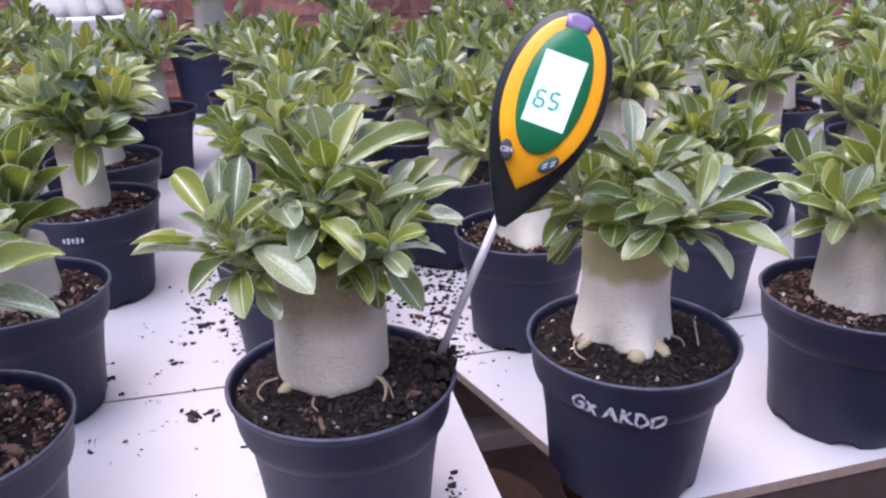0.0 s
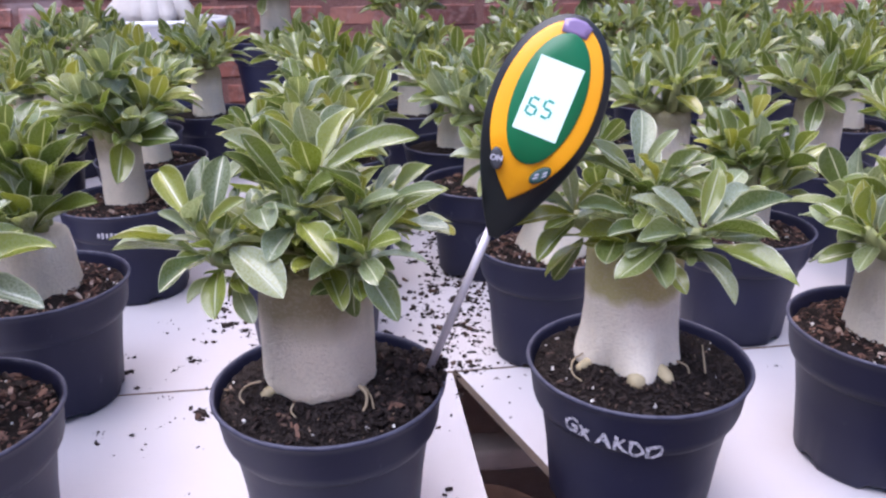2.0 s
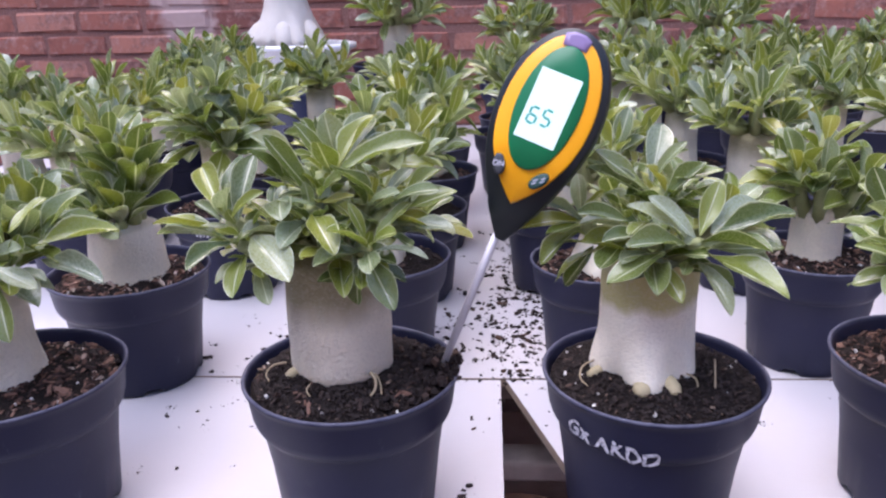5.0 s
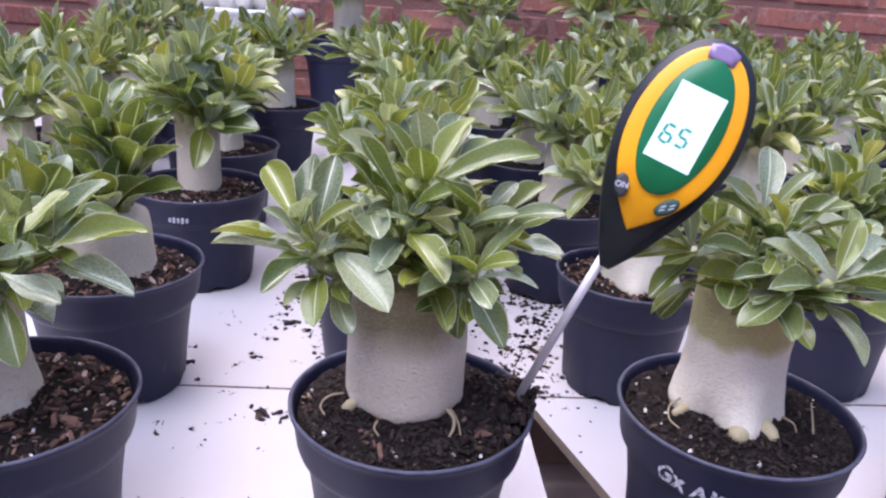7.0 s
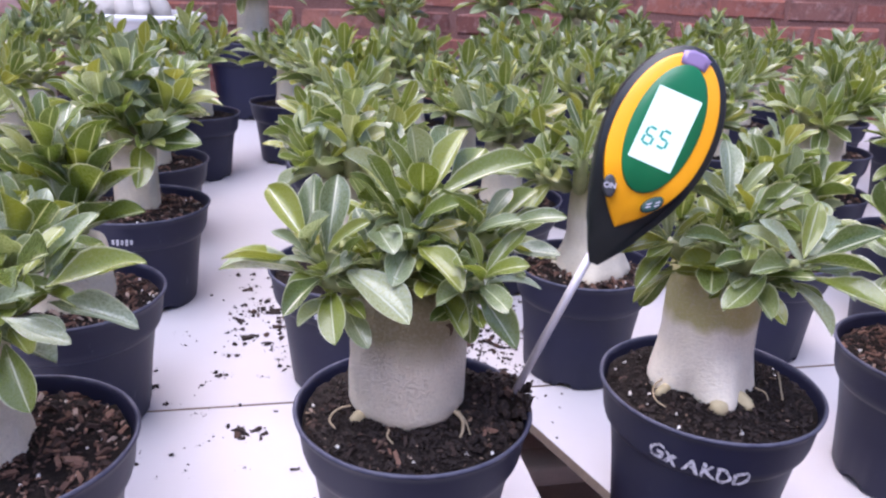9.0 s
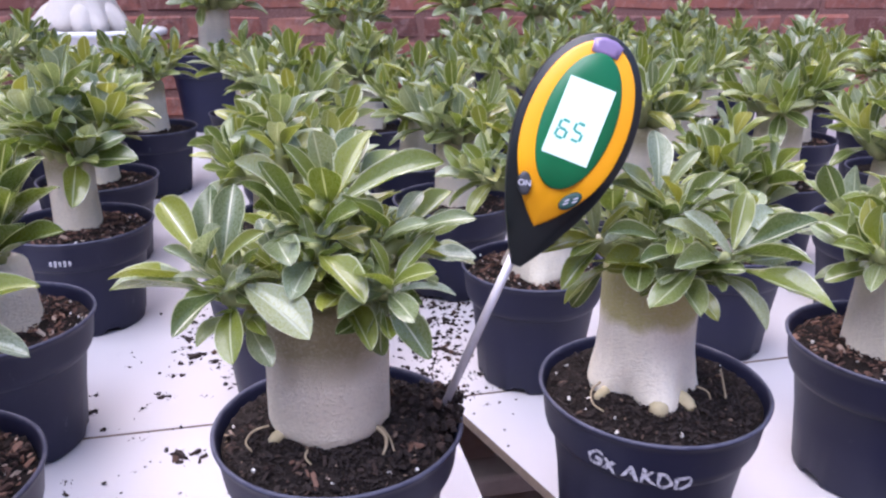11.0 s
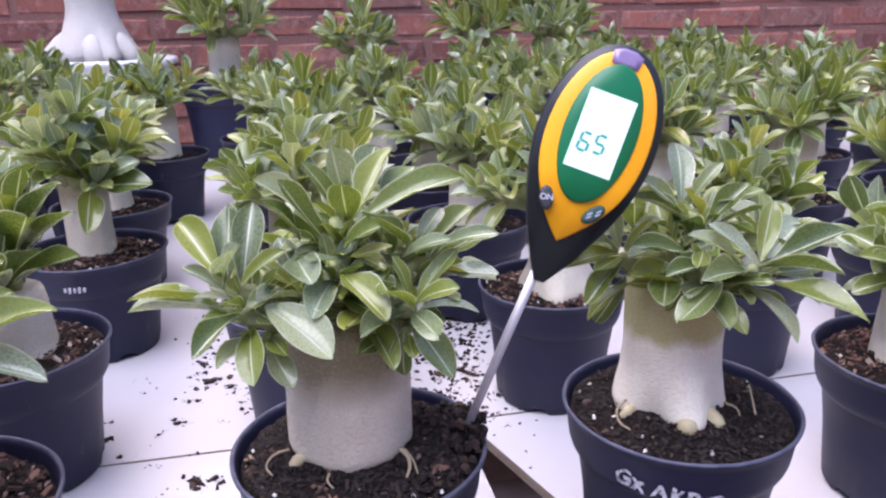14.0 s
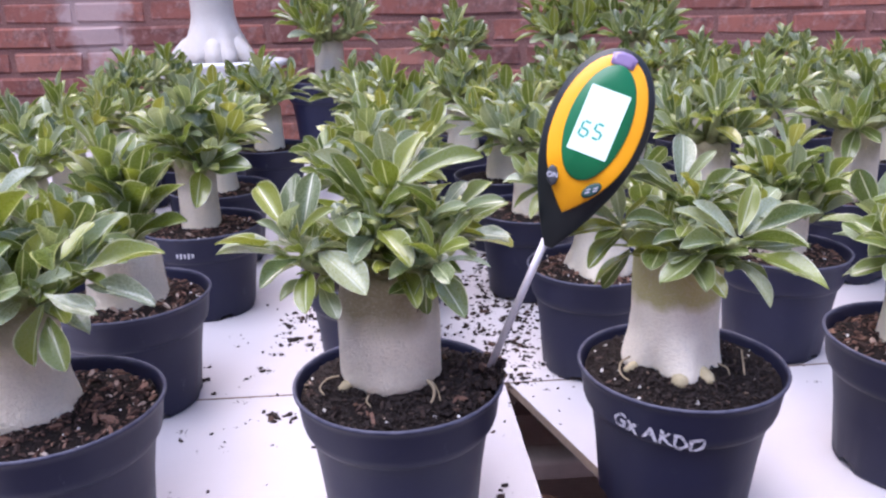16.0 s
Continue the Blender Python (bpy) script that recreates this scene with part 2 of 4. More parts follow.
SHELF = make_plain("grey_planks", (0.66, 0.62, 0.62), 0.8, 0, 0.3, 30, 0.3)
SHELL = make_plain("black_shell", (0.012, 0.016, 0.018), 0.4, 0, 0.2, 50, 0.05)
YELLOW = make_plain("yellow_plate", (1.0, 0.43, 0.0), 0.3, 0, 0.04, 30, 0.02)
GREEN = make_plain("green_bezel", (0.001, 0.15, 0.05), 0.32, 0, 0.1, 30, 0.02)
BUTTON = make_plain("grey_button", (0.045, 0.048, 0.055), 0.5)
BUTTON_G = make_plain("green_button", (0.018, 0.065, 0.055), 0.5)
INK = make_plain("white_ink", (0.5, 0.5, 0.56), 0.7, 0, 0.5, 260, 0.4)
worn = Mat("worn_ink", 0.75)
worn.color(worn.mix(worn.ramp(worn.noise(420, 3), (0.5, (0, 0, 0)), (0.62, (0.8, 0.8, 0.8))), (0.58, 0.58, 0.64), (0.05, 0.052, 0.08)))
INK_WORN = worn.m
SEGMENT = make_plain("lcd_segment", (0.06, 0.36, 0.28), 0.5)
PURPLE = make_plain("tinted_window", (0.3, 0.22, 0.4), 0.2)
ROD = make_plain("steel_rod", (0.6, 0.58, 0.62), 0.5, 0.35, 0.12, 300, 0.1)
CERAMIC = make_plain("white_glaze", (0.82, 0.82, 0.84), 0.3, 0, 0.05, 20)
TERRA = make_plain("dusty_clay", (0.3, 0.19, 0.14), 0.9, 0, 0.5, 40, 0.4)
screen = Mat("lit_screen", 0.3)
screen.color((0.25, 0.3, 0.29))
screen.b.inputs["Emission Color"].default_value = (0.74, 1.0, 0.94, 1)
screen.b.inputs["Emission Strength"].default_value = 0.36
LCD = screen.m

# ---- ways to build ----


def finish(bm, name, material, smooth=True):
    me = bpy.data.meshes.new(name)
    bm.to_mesh(me)
    bm.free()
    for m in material if isinstance(material, (list, tuple)) else (material,):
        me.materials.append(m)
    if smooth:
        me.polygons.foreach_set("use_smooth", [True] * len(me.polygons))
    return me


def part(name, bm, material, parent=None, label="", smooth=True, m=None):
    """Links a bmesh, or a mesh that is shared, as one object under a thing or a part."""
    me = bm if isinstance(bm, bpy.types.Mesh) else finish(bm, name, material, smooth)
    ob = new(name, me)
    ob.parent = parent
    if m is not None:
        ob.matrix_basis = m
    return tagged(ob, label)


def thing(name, place, label, category, group="", rz=0.0):
    ob = new(name)
    ob.empty_display_size = 0.02
    ob.matrix_basis = pose(*place, 0, 0, rz)
    return tagged(ob, label, category, group)


def lathe(profile, segs=48, wobble=None, cap_low=True, cap_high=False):
    """A turned body from (radius, height) pairs; wobble(angle, z, r) changes the radius."""
    bm = bmesh.new()
    rings = []
    for r, z in profile:
        ring = []
        for i in range(segs):
            a = 2 * math.pi * i / segs
            rr = wobble(a, z, r) if wobble else r
            ring.append(bm.verts.new((rr * math.cos(a), rr * math.sin(a), z)))
        rings.append(ring)
    for a, b in zip(rings, rings[1:]):
        for i in range(segs):
            j = (i + 1) % segs
            bm.faces.new((a[i], a[j], b[j], b[i]))
    if cap_low:
        bm.faces.new(rings[0][::-1])
    if cap_high:
        bm.faces.new(rings[-1])
    return bm


def tube(points, radii, segs=8, bm=None):
    """A round bar along points, with a radius for each."""
    bm = bm or bmesh.new()
    pts = [Vector(p) for p in points]
    rings = []
    for k, p in enumerate(pts):
        d = (pts[min(k + 1, len(pts) - 1)] - pts[max(k - 1, 0)]).normalized()
        x = d.orthogonal().normalized() if k == 0 else (rings_x - d * rings_x.dot(d)).normalized()
        rings_x = x
        y = d.cross(x)
        rings.append([bm.verts.new(p + radii[k] * (math.cos(t) * x + math.sin(t) * y)) for t in (2 * math.pi * i / segs for i in range(segs))])
    for a, b in zip(rings, rings[1:]):
        for i in range(segs):
            j = (i + 1) % segs
            bm.faces.new((a[i], a[j], b[j], b[i]))
    bm.faces.new(rings[0][::-1])
    bm.faces.new(rings[-1])
    return bm


def slab(outline, low, high, bm=None, mats=(0, 0)):
    """A plate over a flat outline of (x, y), from low to high."""
    bm = bm or bmesh.new()
    a = [bm.verts.new((x, y, low)) for x, y in outline]
    b = [bm.verts.new((x, y, high)) for x, y in outline]
    n = len(a)
    bm.faces.new(a[::-1]).material_index = mats[1]
    bm.faces.new(b).material_index = mats[0]
    for i in range(n):
        j = (i + 1) % n
        bm.faces.new((a[i], a[j], b[j], b[i])).material_index = mats[1]
    return bm


def bevel(bm, width, segs=2, angle=30):
    edges = [e for e in bm.edges if len(e.link_faces) == 2 and e.calc_face_angle(0) > radians(angle)]
    bmesh.ops.bevel(bm, geom=edges, offset=width, segments=segs, affect="EDGES", profile=0.5)
    return bm


def box(sx, sy, sz, at=(0, 0, 0), edge=0.0):
    bm = bmesh.new()
    bmesh.ops.create_cube(bm, size=1, matrix=Matrix.Translation(at) @ Matrix.Diagonal((sx, sy, sz, 1)))
    return bevel(bm, edge) if edge else bm


# ---- leaves and shoots ----


def leaf_mesh(seed, wide, fold, curl, twist, rows=10, cols=4, tip=0.72):
    """One spatulate leaf of length 1 along y, upper face towards z, with a midrib fold."""
    rng = random.Random(seed)
    bm = bmesh.new()
    uv = bm.loops.layers.uv.new("UVMap")
    ph, amp = rng.uniform(0, 6), rng.uniform(0.01, 0.034)
    skew = rng.uniform(-0.06, 0.06)
    peak = 1.2 / (1.2 + tip)
    full = 1 / (peak ** 1.2 * (1 - peak) ** tip)
    grid = []
    for k in range(rows + 1):
        t = 1 - (1 - k / rows) ** 1.45
        w = wide * full * (t ** 1.2) * ((1 - t) ** tip) * (0.97 + 0.05 * math.sin(7 * t + ph)) + 0.018 * (1 - t)
        row = []
        for c in range(cols + 1):
            s = 2 * c / cols - 1
            x = s * w + skew * t * t
            z = fold * abs(s * w) ** 1.3 * 1.6 - curl * t * t + amp * math.sin(9 * t + ph + 2 * s) * abs(s) + twist * s * w * t
            row.append(bm.verts.new((x, t - 0.16 * abs(curl) * t * t * t, z)))
        grid.append(row)
    for k in range(rows):
        for c in range(cols):
            f = bm.faces.new((grid[k][c], grid[k][c + 1], grid[k + 1][c + 1], grid[k + 1][c]))
            for lp, (a, b) in zip(f.loops, ((c, k), (c + 1, k), (c + 1, k + 1), (c, k + 1))):
                lp[uv].uv = (a / cols, 1 - (1 - b / rows) ** 1.45)
    me = finish(bm, "leaf", LEAF)
    TIPS[me.name] = (curl, 1 - 0.16 * abs(curl))
    return me


TIPS = {}
rng = random.Random(4)
LEAVES = [leaf_mesh(i, rng.uniform(0.185, 0.215), rng.uniform(0.35, 1.1), (-0.06, 0.06, 0.14, 0.22, 0.3, 0.02, 0.1, 0.18)[i], rng.uniform(-0.3, 0.3)) for i in range(8)]
SMALL = [leaf_mesh(20 + i, rng.uniform(0.155, 0.19), rng.uniform(0.4, 0.9), (0.0, 0.12, 0.25, 0.06)[i], rng.uniform(-0.3, 0.3), 7, 4, 0.74) for i in range(4)]


def put_leaf(parent, at, way, up, length, rng, pool=None, broad=0.0):
    """A leaf with its stalk at a point, running along way with its face towards up; a broad one ends at way's end for all its curl."""
    y = Vector(way).normalized()
    z = Vector(up) - y * Vector(up).dot(y)
    z = z.normalized() if z.length > 1e-4 else y.orthogonal().normalized()
    x = y.cross(z)
    me = rng.choice(pool or LEAVES)
    if broad:
        drop, reach = TIPS[me.name]
        long = math.hypot(drop, reach)
        y, z = (y * reach + z * drop) / long, (z * reach - y * drop) / long
        length /= long
    m = Matrix.Identity(4)
    wd = length * (broad / 0.4 if broad else rng.uniform(0.85, 1.15))
    for i in range(3):
        m[i][0], m[i][1], m[i][2], m[i][3] = x[i] * wd, y[i] * length, z[i] * length, at[i]
    return part("leaf", me, LEAF, parent, m=m)


def add_shoot(plant, base, tip, n, length, seed, pool=None, wide=86.0, inner=14.0, lean=0.0):
    """A short green stem whose leaves whirl round its tip."""
    rng = random.Random(seed)
    base, tip = Vector(base), Vector(tip)
    mid = (base + tip) / 2 + Vector((0, 0, -0.004))
    stem = part("shoot", tube((base, mid, tip), (0.0065, 0.0055, 0.004), 7), STEM, plant)
    axis = (tip - mid).normalized()
    axis = (axis + Vector((0, 0, 0.45))).normalized()
    a, b = axis.orthogonal().normalized(), None
    b = axis.cross(a)
    start = rng.uniform(0, 6.28)
    for k in range(n):
        f = k / max(1, n - 1)
        az = start + k * 2.39996 + rng.uniform(-0.25, 0.25)
        tilt = radians(wide + (inner - wide) * f ** 0.8 + rng.uniform(-10, 10))
        out = a * math.cos(az) + b * math.sin(az)
        way = axis * math.cos(tilt) + out * math.sin(tilt) + Vector((0, 0, lean))
        at = base.lerp(tip, 0.5 + 0.5 * f) + out * 0.003
        size = 0.93 * length * (1.0 - 0.3 * f) * rng.uniform(0.8, 1.15)
        put_leaf(stem, at, way, axis * 1.0 - out * 0.5 + Vector((rng.uniform(-0.35, 0.35), rng.uniform(-0.35, 0.35), 0.2)), size, rng, pool)
    return stem


# ---- pots, soil and trunks ----
RIM, BASE, TALL = 0.070, 0.0515, 0.105


def pot_mesh(name="pot", segs=64):
    h = TALL
    prof = [(0.0465, 0.004), (BASE - 0.002, 0.0), (BASE, 0.003), (0.0555, h * 0.42), (0.0595, h * 0.68), (0.0602, h * 0.695),
            (0.0618, h * 0.7), (0.0640, h * 0.735), (0.0655, h * 0.78), (0.0675, h * 0.93), (0.0690, h * 0.968), (RIM, h * 0.978),
            (RIM + 0.0003, h * 0.99), (RIM - 0.0003, h * 0.998), (RIM - 0.0011, h), (RIM - 0.002, h * 0.996), (0.0668, h * 0.96), (0.0635, h * 0.8)]
    def wob(a, z, r):
        return r * (1 + 0.006 * math.sin(2 * a + 1) + 0.004 * math.sin(3 * a) + 0.0015 * math.sin(11 * a + 40 * z))
    bm = lathe(prof, segs, wob)
    # shallow feet notches in the base
    for vtx in bm.verts:
        if vtx.co.z < 0.0035 and math.sin(6 * math.atan2(vtx.co.y, vtx.co.x)) > 0.6:
            vtx.co.z += 0.0045
    return finish(bm, name, POT)


def soil_mesh(seed, level, mound=0.009, pile=None):
    bm = bmesh.new()
    noise.seed_set(seed)
    rings, segs, r0 = 12, 48, 0.0652
    grid = []
    for k in range(rings + 1):
        r = r0 * k / rings
        row = []
        for i in range(1 if k == 0 else segs):
            a = 2 * math.pi * i / segs
            x, y = r * math.cos(a), r * math.sin(a)
            z = level + mound * (1 - (r / r0) ** 2) + 0.0035 * noise.noise(Vector((x * 90, y * 90, seed))) + 0.002 * noise.noise(Vector((x * 260, y * 260, seed)))
            if pile:
                d = math.hypot(x - pile[0], y - pile[1])
                z += pile[2] * math.exp(-(d / 0.017) ** 2)
            row.append(bm.verts.new((x, y, z)))
        grid.append(row)
    for i in range(segs):
        bm.faces.new((grid[0][0], grid[1][i], grid[1][(i + 1) % segs]))
        for k in range(1, rings):
            j = (i + 1) % segs
            bm.faces.new((grid[k][i], grid[k + 1][i], grid[k + 1][j], grid[k][j]))
    return finish(bm, "soil", SOIL)


def add_bit(bm, at, size, rng, flat=0.45, long=1.6):
    """One small angular crumb or flake."""
    m = Matrix.Translation(at) @ Euler((rng.uniform(-0.6, 0.6), rng.uniform(-0.6, 0.6), rng.uniform(0, 6.28))).to_matrix().to_4x4()
    vs = []
    for sx, sy, sz in ((-1, -0.6, -1), (1, -0.8, -1), (0.8, 0.7, -1), (-0.7, 0.8, -1), (-0.6, -0.5, 1), (0.8, -0.5, 1), (0.5, 0.6, 1), (-0.8, 0.5, 1)):
        q = Vector((sx * long * rng.uniform(0.7, 1.2), sy * rng.uniform(0.6, 1.2), sz * flat * rng.uniform(0.6, 1.2))) * size
        vs.append(bm.verts.new(m @ q))
    for f in ((3, 2, 1, 0), (4, 5, 6, 7), (0, 1, 5, 4), (1, 2, 6, 5), (2, 3, 7, 6), (3, 0, 4, 7)):
        bm.faces.new([vs[i] for i in f])


def chips_mesh(seed, level, count, mound=0.009, size=0.0018, red=False):
    size *= 0.85 if red else 0.74
    count = int(count * (2.2 if red else 1.6))
    rng = random.Random(seed)
    bm = bmesh.new()
    for _ in range(count):
        r = 0.0635 * math.sqrt(rng.random())
        a = rng.uniform(0, 6.28)
        big = rng.random() < 0.12
        add_bit(bm, (r * math.cos(a), r * math.sin(a), level + mound * (1 - (r / 0.065) ** 2) + 0.0012), size * (rng.uniform(1.4, 2.3) if big else rng.uniform(0.4, 1.1)), rng, 0.4, 1.9)
    return finish(bm, "bark_mulch", CHIP_RED if red else CHIP, False)


def perlite_mesh(seed, level, count):
    rng = random.Random(seed)
    bm = bmesh.new()
    for _ in range(count):
        r = 0.061 * math.sqrt(rng.uniform(0.2, 1))
        a = rng.uniform(0, 6.28)
        add_bit(bm, (r * math.cos(a), r * math.sin(a), level + 0.005 * (1 - (r / 0.065) ** 2) + 0.002), rng.uniform(0.0007, 0.0015), rng, 0.8, 1.0)
    return finish(bm, "perlite", PERLITE, False)


def trunk_mesh(seed, low, high, r_low, r_mid, r_top, bulge=0.1, lobes=4, material=None, feet=()):
    """A swollen caudex with a lobed foot and a rounded shoulder."""
    rng = random.Random(seed)
    ph = [rng.uniform(0, 6.28) for _ in range(5)]
    prof = []
    n = 26
    for k in range(n + 1):
        t = k / n
        z = low + (high - low) * t
        if t < 0.5:
            q = t / 0.5
            r = r_low + (r_mid - r_low) * (q * q * (3 - 2 * q))
        else:
            q = (t - 0.5) / 0.5
            r = r_mid + (r_top - r_mid) * q ** 1.6
        if t < 0.12:
            r *= 0.8 + 0.2 * math.sin(t / 0.12 * math.pi / 2)
        if t > 0.9:
            r *= math.sqrt(max(0.03, 1 - ((t - 0.9) / 0.1) ** 2 * 0.9))
        prof.append((r, z))
    def wob(a, z, r):
        t = (z - low) / (high - low)
        foot = max(0.0, 1 - t * 3.0)
        g = bulge * foot * (0.6 * math.sin(lobes * a + ph[0]) + 0.5 * math.sin((lobes + 3) * a + ph[1]))
        g += 0.035 * math.sin(2 * a + ph[2] + 2 * t) + 0.02 * math.sin(3 * a + ph[3])
        g += 0.02 * noise.noise(Vector((math.cos(a) * 3, math.sin(a) * 3, z * 90 + seed)))
        for mid, half, amount in feet:
            d = (a - radians(mid) + math.pi) % (2 * math.pi) - math.pi
            g += amount * math.exp(-(d / half) ** 2) * max(0.0, 1 - t * 2.1) ** 1.5
        return r * (1 + g)
    bm = lathe(prof, 72, wob, True, True)
    return finish(bm, "trunk", material or BARK_PALE)


POTS = pot_mesh()
POTS_FAR = pot_mesh("pot", 32)
CLAY_POT = POTS_FAR.copy()
CLAY_POT.materials[0] = TERRA


def potted_plant(place, rz, label, seed, trunk, shoots, level=0.094, red=False, pool=None, chips=420, pot=None, group="potted plants in rows on the bench", pile=None, material=None, fine=True, foot=(0.0, 0.0), feet=(), wide=80.0, girth=1.0, mound=0.009):
    """A pot with soil, a caudex and leafy shoots. trunk: r_low, r_mid, r_top, high, lobes, bulge, lean x, lean y. shoots: base, tip, leaves, length."""
    p = thing("potted_plant", (*place, 0.0), label, "potted plant", group, rz)
    slim = Matrix.Diagonal((girth, girth, 1, 1))
    part("pot", pot or POTS, POT, p, m=slim)
    part("soil", soil_mesh(seed, level, mound, pile=pile), SOIL, p, m=slim)
    if chips:
        tagged(part("bark_mulch", chips_mesh(seed + 7, level, chips, mound, size=0.00115 if chips > 900 else 0.0015, red=red), CHIP, p, m=slim), "reddish bark mulch" if red else "dark bark mulch", kind="stuff")
    if fine:
        tagged(part("perlite", perlite_mesh(seed + 9, level + 0.3 * (mound - 0.009), 26), PERLITE, p), "scattered white perlite", kind="stuff")
    r_low, r_mid, r_top, high, lobes, bulge, lx, ly = trunk
    m = Matrix.Identity(4)
    m[0][2], m[1][2] = lx, ly
    m[0][3], m[1][3] = foot[0] - lx * 0.1, foot[1] - ly * 0.1
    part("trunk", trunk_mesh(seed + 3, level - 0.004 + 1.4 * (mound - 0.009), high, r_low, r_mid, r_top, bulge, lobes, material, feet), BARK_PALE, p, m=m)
    for k, (base, tip, n, length) in enumerate(shoots):
        add_shoot(p, base, tip, n, length, seed * 31 + k, pool, wide)
    return p


def dome_shoots(seed, top, spread, count, leaves, length, rise=0.03, lx=0.0, ly=0.0):
    """Shoots that fan out from a caudex shoulder: one upright, the rest round it."""
    rng = random.Random(seed)
    out = [((lx, ly, top - 0.008), (lx + rng.uniform(-0.006, 0.006), ly + rng.uniform(-0.006, 0.006), top + rise + 0.012), leaves + 2, length)]
    for k in range(count):
        a = 2 * math.pi * (k + rng.uniform(-0.25, 0.25)) / count
        r = spread * rng.uniform(0.75, 1.15)
        out.append(((lx + 0.014 * math.cos(a), ly + 0.014 * math.sin(a), top - 0.012), (lx + r * math.cos(a), ly + r * math.sin(a), top + rise * rng.uniform(-0.2, 0.9)), leaves, length * rng.uniform(0.85, 1.1)))
    return out


# ---- the setting ----
bench = thing("potting_bench", (0, 0, 0), "low bench of loose white melamine boards on timber rails", "bench")


def board(outline, label, top=0.0, thick=0.0085):
    bm = slab(outline, top - thick, top, mats=(0, 1))
    bevel(bm, 0.0008, 1)
    return part("bench_board", finish(bm, "bench_board", (BOARD, EDGE), False), BOARD, bench, label)


board([(-0.9, -0.026), (-0.9, -0.36), (0.1665, -0.04), (0.1025, 0.2195), (-0.4, 0.0985)], "white board with a few soil crumbs")
board([(0.107, 0.2215), (0.231, 0.0165), (1.5, 0.386), (1.45, 0.569)], "white board with a chipped brown edge")
board([(-0.9, -0.0225), (0.1, 0.2225), (1.45, 0.5725), (1.1, 1.78), (-1.25, 1.35)], "white board strewn with spilled soil")
for size, at, mat in (((2.6, 0.03, 0.05), (0.12, 0.31, -0.0345), WOOD), ((2.6, 0.035, 0.022), (0.1, 0.24, -0.1), GREYWOOD), ((2.6, 0.05, 0.05), (-0.15, 1.1, -0.045), WOOD), ((0.05, 2.2, 0.05), (-0.6, 0.5, -0.16), WOOD), ((0.05, 2.2, 0.05), (0.9, 0.85, -0.16), WOOD)):
    part("rail", box(*size, edge=0.004), mat, bench, "weathered timber rail", False, pose(*at, 0, 0, 14))
front = Vector((1.5 - 0.231, 0.386 - 0.0165, 0))
part("rail", box(front.length - 0.03, 0.03, 0.09, edge=0.003), DARKWOOD, bench, "dark brown timber rail under the board edge", False, pose(0.866, 0.2185, -0.0545, 0, 0, math.degrees(math.atan2(front.y, front.x))))
for x, y in ((-0.75, -0.1), (1.05, 0.35), (-1.0, 1.1), (0.7, 1.5)):
    part("leg", box(0.06, 0.06, 0.61, edge=0.004), WOOD, bench, "", False, pose(x, y, -0.445, 0, 0, 14))
shelf = part("lower_shelf", box(2.2, 0.7, 0.02, edge=0.003), SHELF, bench, "grey weathered shelf under the bench", False, pose(0.05, 0.3, -0.3, 0, 0, 14))
gm = new("ground", finish(slab([(-60, -60), (60, -60), (60, 60), (-60, 60)], -0.95, -0.75), "ground", GROUND, False))
tagged(gm, "grey-brown bare earth under and around the bench", "ground", kind="structure")

# brick wall behind the bench
WALL_Y, WALL_RZ = 1.9, 8.0
wall = new("wall_north", finish(box(6.0, 0.2, 3.2, (0, 0.1 - 0.03, 0.85)), "wall_north", MORTAR, False))
wall.matrix_basis = pose(0, WALL_Y, 0, 0, 0, WALL_RZ)
tagged(wall, "old red brick wall with worn mortar behind the bench", "wall", kind="structure")
BL, BH, JOINT = 0.2, 0.058, 0.012


def brick_mesh(seed, lx):
    rng = random.Random(seed)
    bm = box(lx, 0.05, BH)
    bevel(bm, 0.006, 1)
    for v in bm.verts:
        v.co += Vector((rng.uniform(-0.005, 0.005), rng.uniform(-0.0015, 0.0015), rng.uniform(-0.004, 0.004)))
    return finish(bm, "brick", BRICK, False)


BRICKS = [brick_mesh(k, BL) for k in range(6)]
far_bm = bmesh.new()
rng = random.Random(12)
row = 0
z = -0.72
while z < 2.4:
    x = -2.95 + (0.5 * (BL + JOINT) if row % 2 else 0.0) + rng.uniform(-0.02, 0.02)
    while x < 2.95:
        dy, tilt = rng.uniform(-0.0022, 0.0022), rng.uniform(-1.3, 1.3)
        me = rng.choice(BRICKS)
        if -1.75 < x < 1.75 and 0.02 < z < 0.62:
            part("brick", me, BRICK, wall, m=pose(x, -0.0085 + dy, z, 0, tilt * 0.6, rng.choice((0, 180))))
        else:
            far_bm.from_mesh(me)
            far_bm.verts.ensure_lookup_table()
            for v in far_bm.verts[-len(me.vertices):]:
                v.co += Vector((x, -0.0085 + dy, z))
        x += BL + JOINT + rng.uniform(-0.004, 0.004)
    z += BH + JOINT
    row += 1
tagged(part("bricks_beyond", far_bm, BRICK, wall, "worn red bricks", False), kind="stuff")

# unseen plain walls, added round the bench to cut sky glare on pots
for name, size, at in (("wall_south", (9.0, 0.2, 2.6), (0, -3.2, 0.55)), ("wall_west", (0.2, 6.5, 2.6), (-4.2, -0.3, 0.55)), ("wall_east", (0.2, 6.5, 2.6), (4.2, -0.3, 0.55))):
    w = new(name, finish(box(*size), name, MORTAR_GREY, False))
    w.matrix_basis = pose(*at)
    tagged(w, "unseen plain wall added to cut sky glare", "wall", kind="structure")

# ---- potted plants ----
DESERT = "desert rose with a pale swollen trunk in a dark plastic pot"



